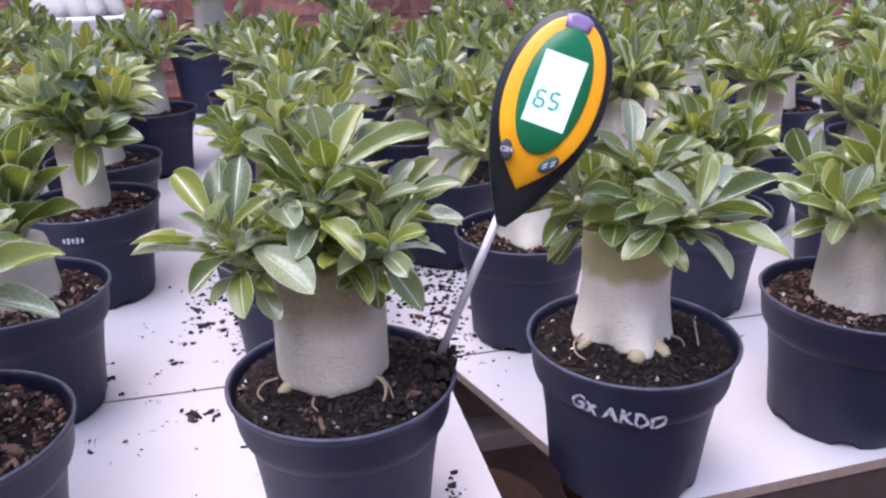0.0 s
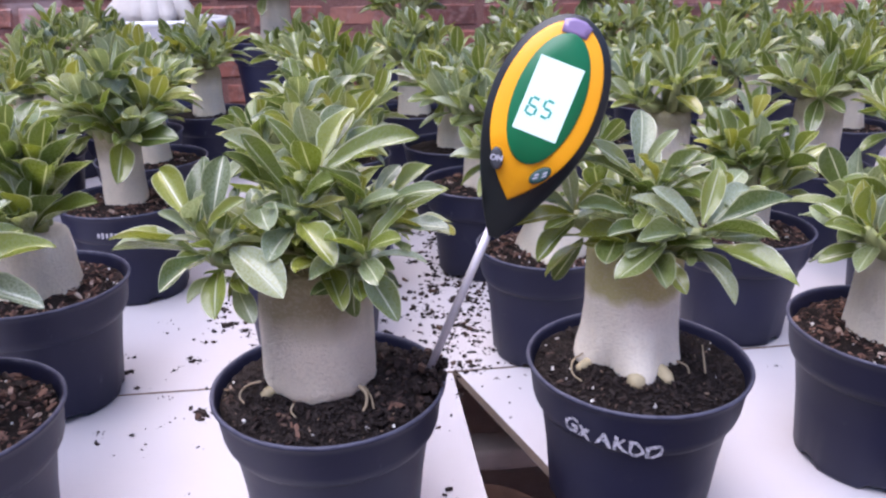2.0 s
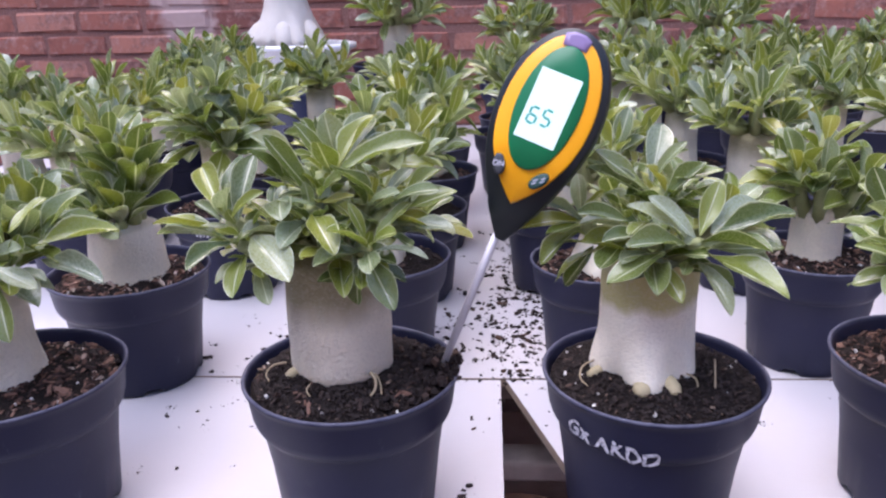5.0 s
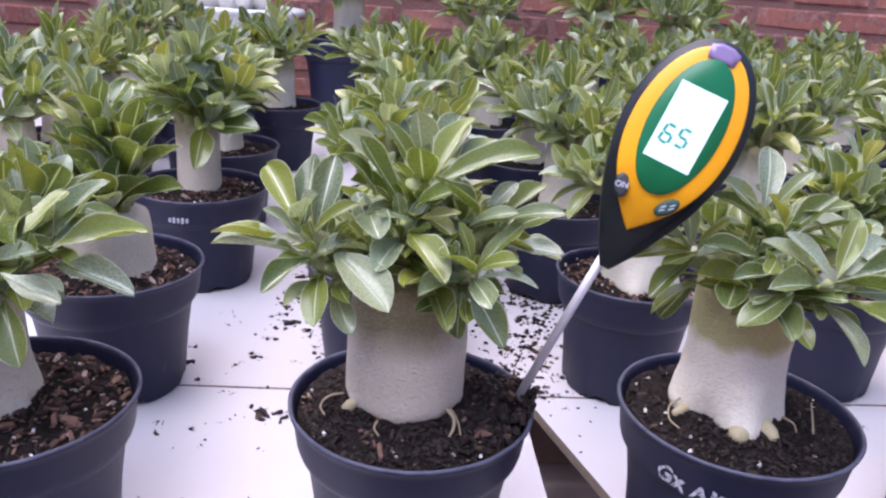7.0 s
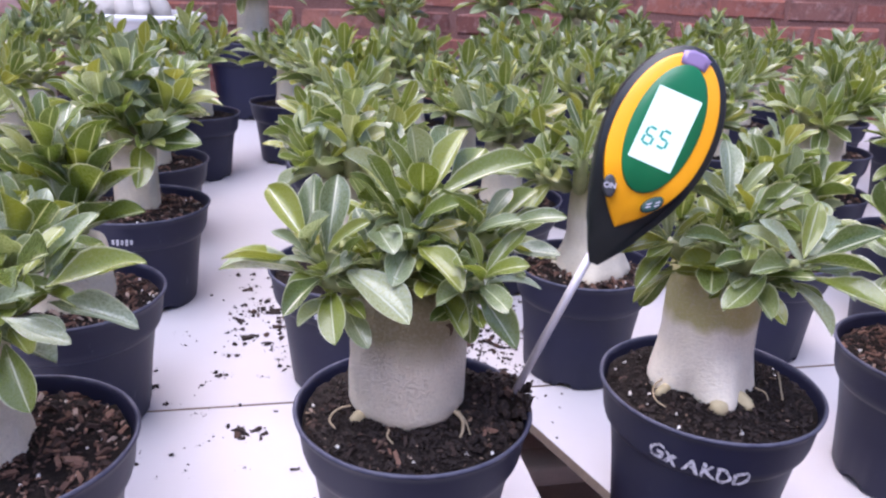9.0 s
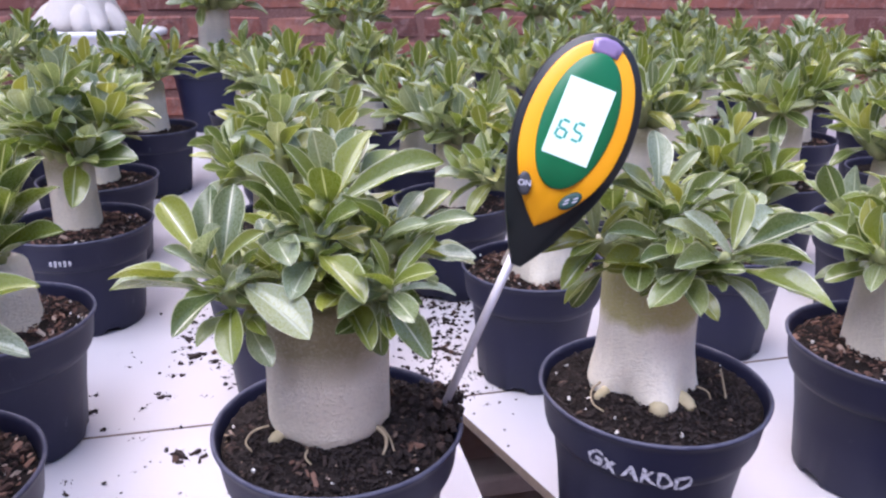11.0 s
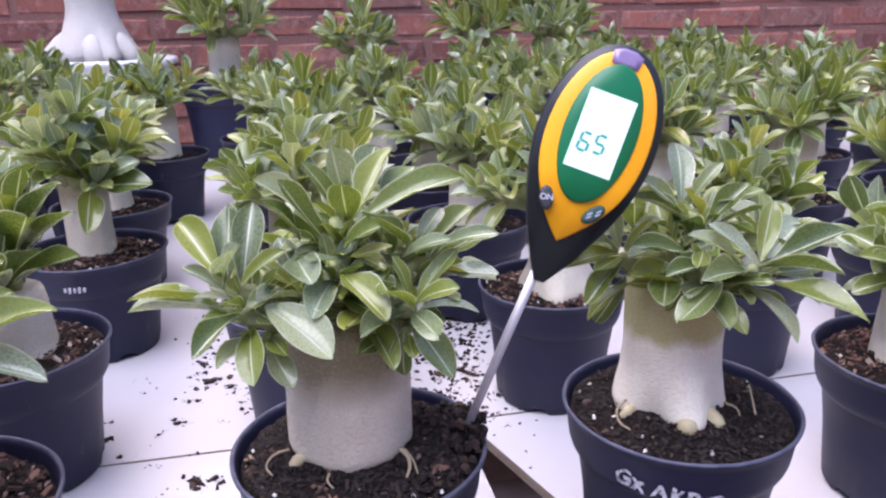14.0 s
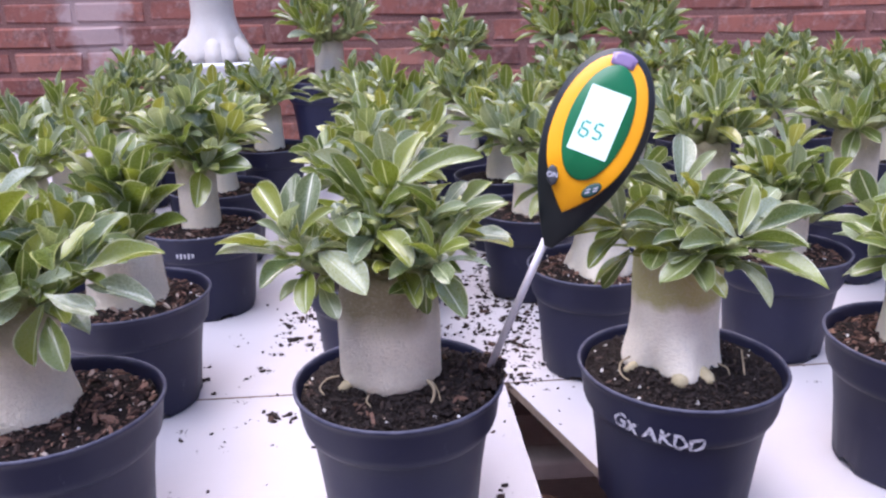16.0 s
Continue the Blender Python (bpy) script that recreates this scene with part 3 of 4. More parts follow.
def sprig(plant, core, leaves, extra, seed):
    """A shoot from the core to the middle of its whorl; leaves from base to tip in millimetres with their breadth in hundredths of the length, and a few small ones between."""
    rng = random.Random(seed)
    ends = [(Vector(q[:3]) / 1000, Vector(q[3:6]) / 1000, q[6] / 100) for q in leaves]
    node = sum((e[0] for e in ends), Vector()) / len(ends)
    low = Vector(core)
    bend = low.lerp(node, 0.55) + Vector((0, 0, -0.004))
    stem = part("shoot", tube((low, bend, node), (0.0075, 0.006, 0.0035), 8), STEM, plant)
    for base, tip, broad in ends:
        at = base.lerp(node, 0.2)
        way = tip - at
        flat = broad < 0.28
        up = Vector((rng.uniform(-0.2, 0.2), 0.0 if flat else -0.5, 1.0)) + Vector((way.x, way.y, 0)) * 4
        put_leaf(stem, at, way, up, way.length * 1.02, rng, broad=max(broad, 0.3) * 0.98)
    axis = (node - bend).normalized() + Vector((0, 0, 0.6))
    whorl(stem, node - axis * 0.006, axis.normalized(), extra, 0.031, rng, 95, 20)


def whorl(stem, node, axis, count, length, rng, wide, inner):
    """Leaves in a spiral round the end of a shoot, the outer ones spread, the inner ones upright."""
    a = axis.orthogonal().normalized()
    b = axis.cross(a)
    start = rng.uniform(0, 6.28)
    for i in range(count):
        f = i / max(1, count - 1)
        az = start + 2.39996 * i
        tilt = radians(wide + (inner - wide) * f + rng.uniform(-12, 12))
        out = a * math.cos(az) + b * math.sin(az)
        put_leaf(stem, node + out * 0.003 - axis * 0.012 * (1 - f), axis * math.cos(tilt) + out * math.sin(tilt), axis - out * 0.4 + Vector((0, 0, 0.3)), length * (1 - 0.4 * f) * rng.uniform(0.8, 1.12), rng)


def back_crown(plant, core, nodes, count, length, seed):
    """Plain whorls that fill the middle and the far side of a crown."""
    rng = random.Random(seed)
    for n in nodes:
        n, low = Vector(n), Vector(core)
        stem = part("shoot", tube((low, low.lerp(n, 0.55) + Vector((0, 0, -0.003)), n), (0.0075, 0.006, 0.004), 8), STEM, plant)
        whorl(stem, n, Vector((n.x * 9, n.y * 9, 1)).normalized(), count, length, rng, 95, 22)


plant_main = potted_plant((0.0485, 0.0212), 0, "desert rose with fat wrinkled pale trunk and probe in its soil", 1,
    (0.0325, 0.0338, 0.0295, 0.192, 5, 0.04, 0.0, 0.0), [], chips=2600, pile=(0.05, 0.013, 0.008), level=0.097, mound=0.016, foot=(-0.0045, -0.004),
    feet=((-80, 0.5, -0.06), (-128, 0.25, -0.12), (175, 0.4, 0.06), (-20, 0.4, -0.04)))
CORE = (-0.004, -0.006, 0.185)
sprig(plant_main, CORE, [(-29, -52, 210, 1, -71, 192, 50), (-59, -36, 204, -90, -59, 214, 20), (-50, -48, 204, -94, -52, 205, 20), (-45, -55, 205, -57, -81, 197, 34), (-40, -45, 194, -34, -74, 180, 45), (-32, -44, 184, -20, -61, 172, 45), (-43, -56, 205, -27, -42, 214, 35)], 9, 11)
sprig(plant_main, CORE, [(-52, -49, 222, -76, -28, 241, 35), (-52, -41, 213, -53, -20, 247, 40), (-40, -49, 216, -41, -26, 249, 36), (-56, -36, 211, -39, -55, 238, 30), (-38, -59, 221, -20, -54, 235, 32), (-54, -48, 215, -69, -46, 225, 30)], 11, 12)
sprig(plant_main, CORE, [(-23, -38, 228, -10, -59, 221, 65), (-3, -39, 213, -10, -62, 207, 55), (2, -40, 219, 23, -65, 206, 42), (2, -26, 228, 21, -42, 242, 50), (5, -39, 227, 25, -35, 231, 30), (4, -37, 225, -12, -52, 231, 30)], 13, 13)
sprig(plant_main, CORE, [(34, -41, 203, 21, -64, 219, 50), (35, -38, 203, 56, -54, 217, 40), (36, -37, 206, 54, -28, 227, 34), (33, -42, 210, 26, -46, 230, 32), (31, -37, 197, 53, -55, 174, 38), (34, -42, 201, 48, -68, 200, 45), (31, -42, 201, 14, -67, 200, 34), (38, -38, 201, 65, -31, 196, 25), (30, -48, 194, 29, -50, 173, 45)], 9, 14)
sprig(plant_main, CORE, [(-7, -26, 225, -23, -42, 264, 34), (2, -9, 235, 2, -30, 259, 55), (12, -24, 241, 58, -7, 256, 32), (8, -17, 240, 24, 7, 268, 34), (-2, 5, 245, -7, -2, 270, 55), (15, -42, 250, 31, -23, 228, 30), (-13, -17, 223, -28, -37, 241, 40), (-5, -1, 235, -18, -17, 267, 32)], 15, 15)
sprig(plant_main, CORE, [(-20, -20, 240, -36, -36, 262, 45), (-22, -34, 230, -31, -48, 256, 40), (20, -5, 240, 33, 20, 256, 40), (10, -10, 245, 13, 24, 266, 45)], 12, 16)
sprig(plant_main, CORE, [(34, -13, 226, 48, -3, 240, 45), (26, -30, 223, 52, -35, 234, 32), (46, -28, 228, 74, -34, 236, 32), (48, -10, 209, 75, -16, 210, 38), (44, -6, 214, 72, 4, 226, 40), (42, -4, 222, 62, 8, 238, 40)], 11, 17)
back_crown(plant_main, CORE, ((0.045, 0.012, 0.208), (-0.03, 0.028, 0.214), (0.012, 0.04, 0.21), (-0.048, -0.002, 0.206), (0.024, -0.012, 0.222), (-0.004, 0.008, 0.23), (-0.02, -0.03, 0.208), (0.012, -0.032, 0.204)), 13, 0.04, 3)

plant_mark = potted_plant((0.237, 0.0695), 0, "desert rose with smooth white trunk, white handwriting on its pot", 2,
    (0.0325, 0.0295, 0.029, 0.19, 3, 0.05, 0.0, 0.0), [], chips=1700, material=BARK_WHITE, level=0.097, mound=0.012, foot=(-0.006, 0.0035),
    feet=((-82, 0.3, 0.36), (185, 0.5, 0.16), (-121, 0.26, -0.2), (-48, 0.25, -0.16), (-15, 0.4, 0.1), (60, 0.6, 0.15)))
CORE = (-0.006, 0.0, 0.183)
sprig(plant_mark, CORE, [(21, -41, 197, 63, -75, 189, 22), (20, -35, 188, 39, -58, 170, 30), (20, -40, 204, 55, -62, 208, 26), (27, -46, 210, 68, -34, 220, 32), (27, -41, 211, 51, -18, 221, 50), (20, -48, 211, 29, -32, 237, 38), (17, -52, 210, -7, -48, 230, 32), (11, -42, 207, -19, -51, 225, 32), (22, -40, 200, 64, -28, 200, 30)], 7, 21)
sprig(plant_mark, CORE, [(16, -50, 204, -17, -72, 210, 32), (-9, -48, 208, -30, -59, 206, 38), (4, -46, 197, -24, -70, 186, 42), (-20, -44, 216, -45, -48, 218, 34), (-10, -46, 218, -15, -62, 212, 55), (-2, -24, 190, -22, -34, 178, 34)], 7, 22)
sprig(plant_mark, CORE, [(-10, 5, 227, -5, 34, 255, 40), (-10, -19, 225, -40, -28, 249, 38), (-8, -6, 229, 10, -6, 252, 30), (0, -21, 219, 21, -16, 243, 38), (-9, -17, 217, -43, -30, 240, 28), (8, -20, 236, 30, -15, 239, 36)], 9, 23)
sprig(plant_mark, CORE, [(-46, -30, 204, -67, -41, 185, 35), (-47, -21, 209, -50, -4, 230, 34), (-46, -33, 214, -33, -35, 229, 30), (-47, -18, 206, -70, -24, 217, 30), (-44, -16, 204, -80, -45, 206, 32), (-38, -10, 184, -56, -14, 162, 42), (-44, -24, 206, -62, -46, 204, 34)], 7, 24)
back_crown(plant_mark, CORE, ((0.04, 0.012, 0.206), (-0.03, 0.025, 0.21), (0.008, 0.035, 0.212), (0.034, -0.012, 0.214), (-0.02, -0.02, 0.208), (0.004, -0.008, 0.222), (-0.004, -0.032, 0.198)), 13, 0.04, 8)

# fine pale feeder roots and nubs at the trunk feet
def root(plant, points, r0, r1, name="root"):
    dx, dy = (-0.0045, -0.004) if plant is plant_main else (-0.006, 0.0035)
    points = [Vector(p) + Vector((dx, dy, 0.004 if plant is plant_main else 0.002)) for p in points]
    for _ in range(2):
        soft = [points[0]]
        for p, q in zip(points, points[1:]):
            soft += [p.lerp(q, 0.25), p.lerp(q, 0.75)]
        points = soft + [points[-1]]
    n = len(points)
    part(name, tube(points, [0.48 * (r0 + (r1 - r0) * k / (n - 1)) for k in range(n)], 6), ROOT, plant)


root(plant_main, [(-0.029, -0.02, 0.112), (-0.037, -0.023, 0.111), (-0.041, -0.027, 0.106), (-0.036, -0.031, 0.1035)], 0.0017, 0.0009)
root(plant_main, [(0.029, -0.021, 0.113), (0.034, -0.025, 0.111), (0.0345, -0.028, 0.106), (0.033, -0.032, 0.1035)], 0.0028, 0.0014)
root(plant_main, [(0.031, -0.019, 0.112), (0.036, -0.023, 0.108), (0.0385, -0.029, 0.1035)], 0.0015, 0.0009)
root(plant_main, [(-0.006, -0.034, 0.107), (-0.007, -0.038, 0.105), (-0.003, -0.041, 0.103)], 0.0015, 0.0009)
sliver_rng = random.Random(88)
bm = bmesh.new()
for _ in range(20):
    a, r = sliver_rng.uniform(3.3, 6.1), sliver_rng.uniform(0.042, 0.061)
    add_bit(bm, (r * math.cos(a), r * math.sin(a), 0.0985 + 0.016 * (1 - (r / 0.065) ** 2)), sliver_rng.uniform(0.0009, 0.0021), sliver_rng, 0.3, 3.0)
tagged(part("bark_debris", bm, CHIP_RED, plant_main, "reddish bark slivers", False), kind="stuff")
for plant, x, y, r, mat in ((plant_mark, 0.0015, -0.039, 0.0072, NUB), (plant_mark, 0.0195, -0.0325, 0.006, NUB), (plant_mark, -0.0305, -0.0215, 0.0036, NUB), (plant_main, -0.0262, -0.0205, 0.0042, NUB)):
    ways = ((0.68, 0.1055), (0.84, 0.105), (0.97, 0.1035), (1.05, 0.102), (1.07, 0.1005))
    ox, oy = (-0.0045, -0.004) if plant is plant_main else (-0.006, 0.0035)
    part("root_nub", tube([(ox + x * k, oy + y * k, zz + (0.005 if plant is plant_main else 0.0025)) for k, zz in ways], (r * 0.8, r * 0.88, r * 0.86, r * 0.66, r * 0.25), 14), mat, plant)
root(plant_mark, [(-0.03, -0.02, 0.112), (-0.037, -0.026, 0.11), (-0.037, -0.034, 0.105), (-0.031, -0.04, 0.104)], 0.0016, 0.0009)
root(plant_mark, [(0.026, -0.024, 0.112), (0.032, -0.027, 0.111), (0.033, -0.03, 0.107)], 0.0014, 0.0008)
root(plant_mark, [(0.043, -0.027, 0.106), (0.0425, -0.021, 0.113), (0.042, -0.015, 0.119)], 0.0013, 0.001, "straw")
rng = random.Random(61)
bm = bmesh.new()
for _ in range(320):
    a, b = rng.gauss(0.05, 0.01), rng.gauss(0.012, 0.017)
    if math.hypot(a, b) < 0.071:
        add_bit(bm, (a, b, 0.1035 + rng.uniform(0, 0.012) * max(0, 1 - abs(b - 0.012) / 0.035)), rng.uniform(0.0008, 0.0032), rng, 0.8, 1.1)
tagged(part("loose_soil", bm, CRUMB, plant_main, "loose dark clods", False), kind="stuff")
# healed cut scars on the main trunk
for a, zz, r in ((-1.03, 0.166, 0.0055), (-2.35, 0.168, 0.006)):
    part("scar", lathe([(r, 0.0), (r * 0.9, 0.0008), (r * 0.5, 0.0004), (0.0006, 0.0002)], 14, lambda t, z, q: q * (1 + 0.2 * math.sin(2 * t)), False, True), SCAR, plant_main, "dark healed scar", m=pose(0.0322 * math.cos(a), 0.0322 * math.sin(a), zz, 90, 0, math.degrees(a) + 90))


# white handwriting wrapped round the collar of the pot
def wrap_text(plant, text, size, mid, z0, drop, mat, arc):
    cu = bpy.data.curves.new("writing", "FONT")
    cu.body, cu.size, cu.offset, cu.shear = text, size, 0.0005, 0.05
    cu.space_character = 1.1
    ob = bpy.data.objects.new("writing", cu)
    me = bpy.data.meshes.new_from_object(ob)
    bpy.data.objects.remove(ob)
    wide = max(v.co.x for v in me.vertices)
    noise.seed_set(5)
    for v in me.vertices:
        x, y = v.co.x, v.co.y
        x += 0.0016 * noise.noise(Vector((x * 170, y * 170, 7)))
        a = radians(-90 + mid) + (x / wide - 0.5) * arc / 0.0667
        zz = z0 + y - drop * (x / wide) + 0.003 * noise.noise(Vector((x * 150, y * 70, 2)))
        r = 0.0655 + (zz - TALL * 0.78) * (0.002 / (TALL * 0.15)) + 0.0007
        v.co = (r * math.cos(a), r * math.sin(a), zz)
    me.materials.clear()
    me.materials.append(mat)
    return part("writing", me, mat, plant, "white paint-marker letters")


wrap_text(plant_mark, "Gx AKDD", 0.0125, -18.5, 0.0815, 0.0075, INK_WORN, 0.06)


def scribble(plant, mid, z, n, wide):
    """Bars for writing too small to read."""
    for k in range(n):
        a = radians(mid) + (k - n / 2) * wide / 0.066
        bm = box(0.0026, 0.0006, 0.006 if k % 2 else 0.0045, edge=0.0002)
        part("writing_bar", bm, INK_WORN, plant, "white paint-marker bar", False, pose(0.0668 * math.cos(a), 0.0668 * math.sin(a), z, 0, 8, math.degrees(a) + 90))


plants = {}
plants["edge"] = potted_plant((0.419, 0.133), 0, "desert rose with a stout white trunk on the bench edge", 3, (0.0335, 0.032, 0.033, 0.175, 5, 0.05, 0.0, 0.0), dome_shoots(25, 0.168, 0.05, 8, 10, 0.052), red=True, material=BARK_LIGHT)
plants["slim"] = potted_plant((0.182, 0.275), 0, "desert rose with slender white trunk amid reddish bark chips", 4, (0.035, 0.023, 0.019, 0.185, 4, 0.15, -0.1, 0.0), dome_shoots(35, 0.188, 0.05, 8, 9, 0.045, lx=-0.012), red=True, material=BARK_LIGHT, girth=0.9)
plants["mid"] = potted_plant((0.365, 0.339), 0, DESERT, 5, (0.0225, 0.0215, 0.02, 0.15, 4, 0.05, 0.0, 0.0), dome_shoots(45, 0.15, 0.036, 8, 9, 0.05, rise=0.05), red=True, girth=0.92)
plants["short"] = potted_plant((-0.224, 0.15), 0, "desert rose with short grey trunk and upright cupped leaves", 6, (0.034, 0.0325, 0.03, 0.15, 4, 0.06, 0.0, 0.0), dome_shoots(55, 0.156, 0.022, 7, 10, 0.062, rise=0.056), red=True, wide=54.0)
plants["broad"] = potted_plant((-0.1665, -0.04), 0, "desert rose with broad pale trunk amid reddish bark chips", 7, (0.033, 0.028, 0.024, 0.175, 5, 0.08, -0.1, 0.1), dome_shoots(65, 0.185, 0.045, 9, 11, 0.054, lx=-0.024, ly=0.008), red=True, foot=(-0.02, 0.004))
sprig(plants["broad"], (-0.02, 0.0, 0.175), [(40, -20, 212, 46, 6, 224, 42), (40, 0, 196, 76, 29, 197, 36), (30, 16, 194, 52, 34, 221, 38), (36, 10, 192, 44, 49, 200, 38), (35, 10, 182, 78, 4, 172, 36), (30, -30, 190, 62, -28, 180, 36), (28, -30, 182, 22, -36, 150, 40), (26, -25, 170, 44, -36, 148, 45), (34, -20, 205, 70, -50, 232, 42)], 8, 31)
plants["tall"] = potted_plant((-0.2626, 0.374), 0, "desert rose with tall pale trunk and bright green leaves", 8, (0.0225, 0.021, 0.023, 0.19, 4, 0.06, 0.0, 0.0), dome_shoots(75, 0.182, 0.044, 9, 11, 0.06, rise=0.046), red=True, wide=84.0)
plants["hid"] = potted_plant((-0.022, 0.238), 0, DESERT, 9, (0.03, 0.028, 0.025, 0.19, 4, 0.1, 0.0, 0.0), dome_shoots(85, 0.2, 0.045, 9, 9, 0.045))
scribble(plants["hid"], -98, 0.084, 3, 0.006)
scribble(plants["tall"], -80, 0.085, 5, 0.0042)

# the rows behind repeat a few kinds of plant
KINDS = []
for k in range(4):
    r = 0.023 + 0.002 * k
    KINDS.append(((r + 0.001, r - 0.002, r - 0.003, 0.165 + 0.008 * k, 4, 0.06, 0.0, 0.0), dome_shoots(100 + 10 * k, 0.176 + 0.008 * k, 0.05, 8, 10, 0.056, rise=0.036)))
BACK = [(-0.05, 0.405), (0.112, 0.475), (0.32, 0.53), (0.5, 0.58), (-0.45, 0.34), (-0.32, 0.55), (-0.37, 0.86), (-0.085, 0.585), (0.06, 0.66), (0.24, 0.72), (0.43, 0.78), (0.62, 0.83), (-0.55, 0.66), (-0.14, 0.75), (-0.03, 0.89), (0.18, 0.91), (0.37, 0.98), (0.55, 1.04), (0.74, 1.1), (-0.62, 1.0), (-0.25, 1.0), (-0.06, 1.05), (0.12, 1.1), (0.31, 1.17), (0.49, 1.23), (0.68, 1.3), (0.43, 1.43), (0.62, 1.5), (0.85, 1.35), (0.55, 0.405), (0.69, 0.63), (0.8, 0.9), (0.95, 1.15), (-0.51, 0.5), (-0.60, 0.42), (-0.61, 0.83), (-0.42, 0.7), (-0.93, 0.55)]
made = []
for k, (x, y) in enumerate(BACK):
    rng = random.Random(500 + k)
    j = k % 4
    if k < 4:
        made.append(potted_plant((x, y), rng.uniform(0, 360), DESERT, 40 + k, *KINDS[j], red=k % 2 == 1, pool=SMALL, chips=160, pot=POTS_FAR, fine=False, wide=72.0))
    else:
        copy_thing(made[j], pose(x, y, 0, 0, 0, rng.uniform(0, 360)))
# taller plants near the wall
for k, (x, y, sc) in enumerate(((-0.115, 1.34, 1.3), (0.13, 1.4, 1.42), (0.29, 1.36, 1.35), (-0.42, 1.4, 1.6))):
    t = copy_thing(made[(k + 1) % 4], pose(x, y, 0, 0, 0, 70 * k) @ Matrix.Scale(sc, 4))
    tagged(t, "larger desert rose in a dark pot near the brick wall")

# ---- the soil meter ----
meter = new("soil_meter")
mx = Matrix(((0.9359, 0.3522, 0.0016, 0.1734), (-0.0948, 0.2563, -0.9619, 0.0267), (-0.3392, 0.9001, 0.2733, 0.2747), (0, 0, 0, 1)))
meter.matrix_basis = mx
tagged(meter, "yellow and black digital soil meter with a lit screen", "soil meter")


def back_off(y):
    return -0.025 * (max(0.0, -0.03 - y) / 0.048) ** 1.3


def egg(y, half, top, low, power, neck=0.0):
    if y > -0.002:
        return half * math.sqrt(max(0.0, 1 - ((y + 0.002) / (top + 0.002)) ** 2))
    q = (-0.002 - y) / (low - 0.002)
    return half * (1 - q ** power) + neck * q


def egg_outline(half, top, low, power, neck=0.0, n=36):
    """Points round an egg with a point or neck below, from the foot up the right side and down the left."""
    ys = [-low + (top + low) * 0.5 * (1 - math.cos(math.pi * k / n)) for k in range(n + 1)]
    right = [(egg(y, half, top, low, power, neck), y) for y in ys]
    left = [(-x, y) for x, y in reversed(right[:-1])]
    return right + (left if neck else left[:-1])


def plate(outline, z0, z1, edge=0.0006):
    """A thin plate that follows the bend of the head."""
    pts = []
    for x, y in outline:
        if not pts or (Vector((x, y)) - Vector(pts[-1])).length > 1e-5:
            pts.append((x, y))
    if (Vector(pts[0]) - Vector(pts[-1])).length < 1e-5:
        pts.pop()
    cx = sum(p[0] for p in pts) / len(pts)
    cy = sum(p[1] for p in pts) / len(pts)
    bm = bmesh.new()
    rings = []
    for sc, z in ((1.0, z0), (1.0, z1 - edge), (1 - edge / 0.02, z1), (0.55, z1)):
        rings.append([bm.verts.new((cx + (x - cx) * sc, cy + (y - cy) * sc, z + back_off(cy + (y - cy) * sc))) for x, y in pts])
    n = len(pts)
    for a, b in zip(rings, rings[1:]):
        for i in range(n):
            bm.faces.new((a[i], a[(i + 1) % n], b[(i + 1) % n], b[i]))
    c = bm.verts.new((cx, cy, z1 + back_off(cy)))
    for i in range(n):
        bm.faces.new((rings[-1][i], rings[-1][(i + 1) % n], c))
    bm.faces.new(rings[0][::-1])
    return bm


out = egg_outline(0.0302, 0.0460, 0.079, 1.7, 0.0026)
bm = bmesh.new()
rings = []
for sc, z in ((0.55, -0.030), (0.82, -0.0265), (0.95, -0.019), (1.0, -0.010), (1.0, -0.004), (0.985, -0.0018), (0.95, -0.0006)):
    ring = []
    for x, y in out:
        thin = 1.0 if y > -0.03 else 1 - 0.6 * ((-0.03 - y) / 0.05)
        cy = -0.006
        yy = cy + (y - cy) * (0.5 + 0.5 * sc if y > cy else 0.8 + 0.2 * sc)
        ring.append(bm.verts.new((x * sc, yy, z * thin + back_off(y) + (0.004 if y < -0.06 else 0.0))))
    rings.append(ring)
n = len(out)
for a, b in zip(rings, rings[1:]):
    for i in range(n):
        bm.faces.new((a[i], a[(i + 1) % n], b[(i + 1) % n], b[i]))
bm.faces.new(rings[0][::-1])
bm.faces.new(rings[-1])
bmesh.ops.remove_doubles(bm, verts=bm.verts, dist=1e-6)
shell = part("shell", bm, SHELL, meter, "matt black plastic shell")
face = part("faceplate", plate(egg_outline(0.0258, 0.0415, 0.0562, 2.3), -0.003, 0.0008), YELLOW, meter, "glossy yellow faceplate")
oval = [(0.0182 * math.cos(a), 0.0352 * math.sin(a)) for a in (2 * math.pi * k / 56 for k in range(56))]
bezel = part("bezel", plate(oval, -0.002, 0.0021), GREEN, meter, "dark green oval bezel")
lcd = part("screen", box(0.0240, 0.0396, 0.0012, (0, 0, 0.0020), 0.0004), LCD, meter, "lit pale screen showing the number 65", False)
SEG = {"a": (0, 1, 0), "b": (1, 0.5, 1), "c": (1, -0.5, 1), "d": (0, -1, 0), "e": (-1, -0.5, 1), "f": (-1, 0.5, 1), "g": (0, 0, 0)}
for cx, cy, segs in ((-0.0060, -0.0062, "acdefg"), (0.0016, -0.0052, "acdfg")):
    for sname in segs:
        sx, sy, upright = SEG[sname]
        bm = box(0.0014 if upright else 0.0035, 0.0038 if upright else 0.0014, 0.0002, edge=0.00008)
        part("digit_segment", bm, SEGMENT, lcd, "", False, pose(cx + sx * 0.0024 + sy * 0.0004, cy + sy * 0.0044, 0.00275, 0, 0, -5))
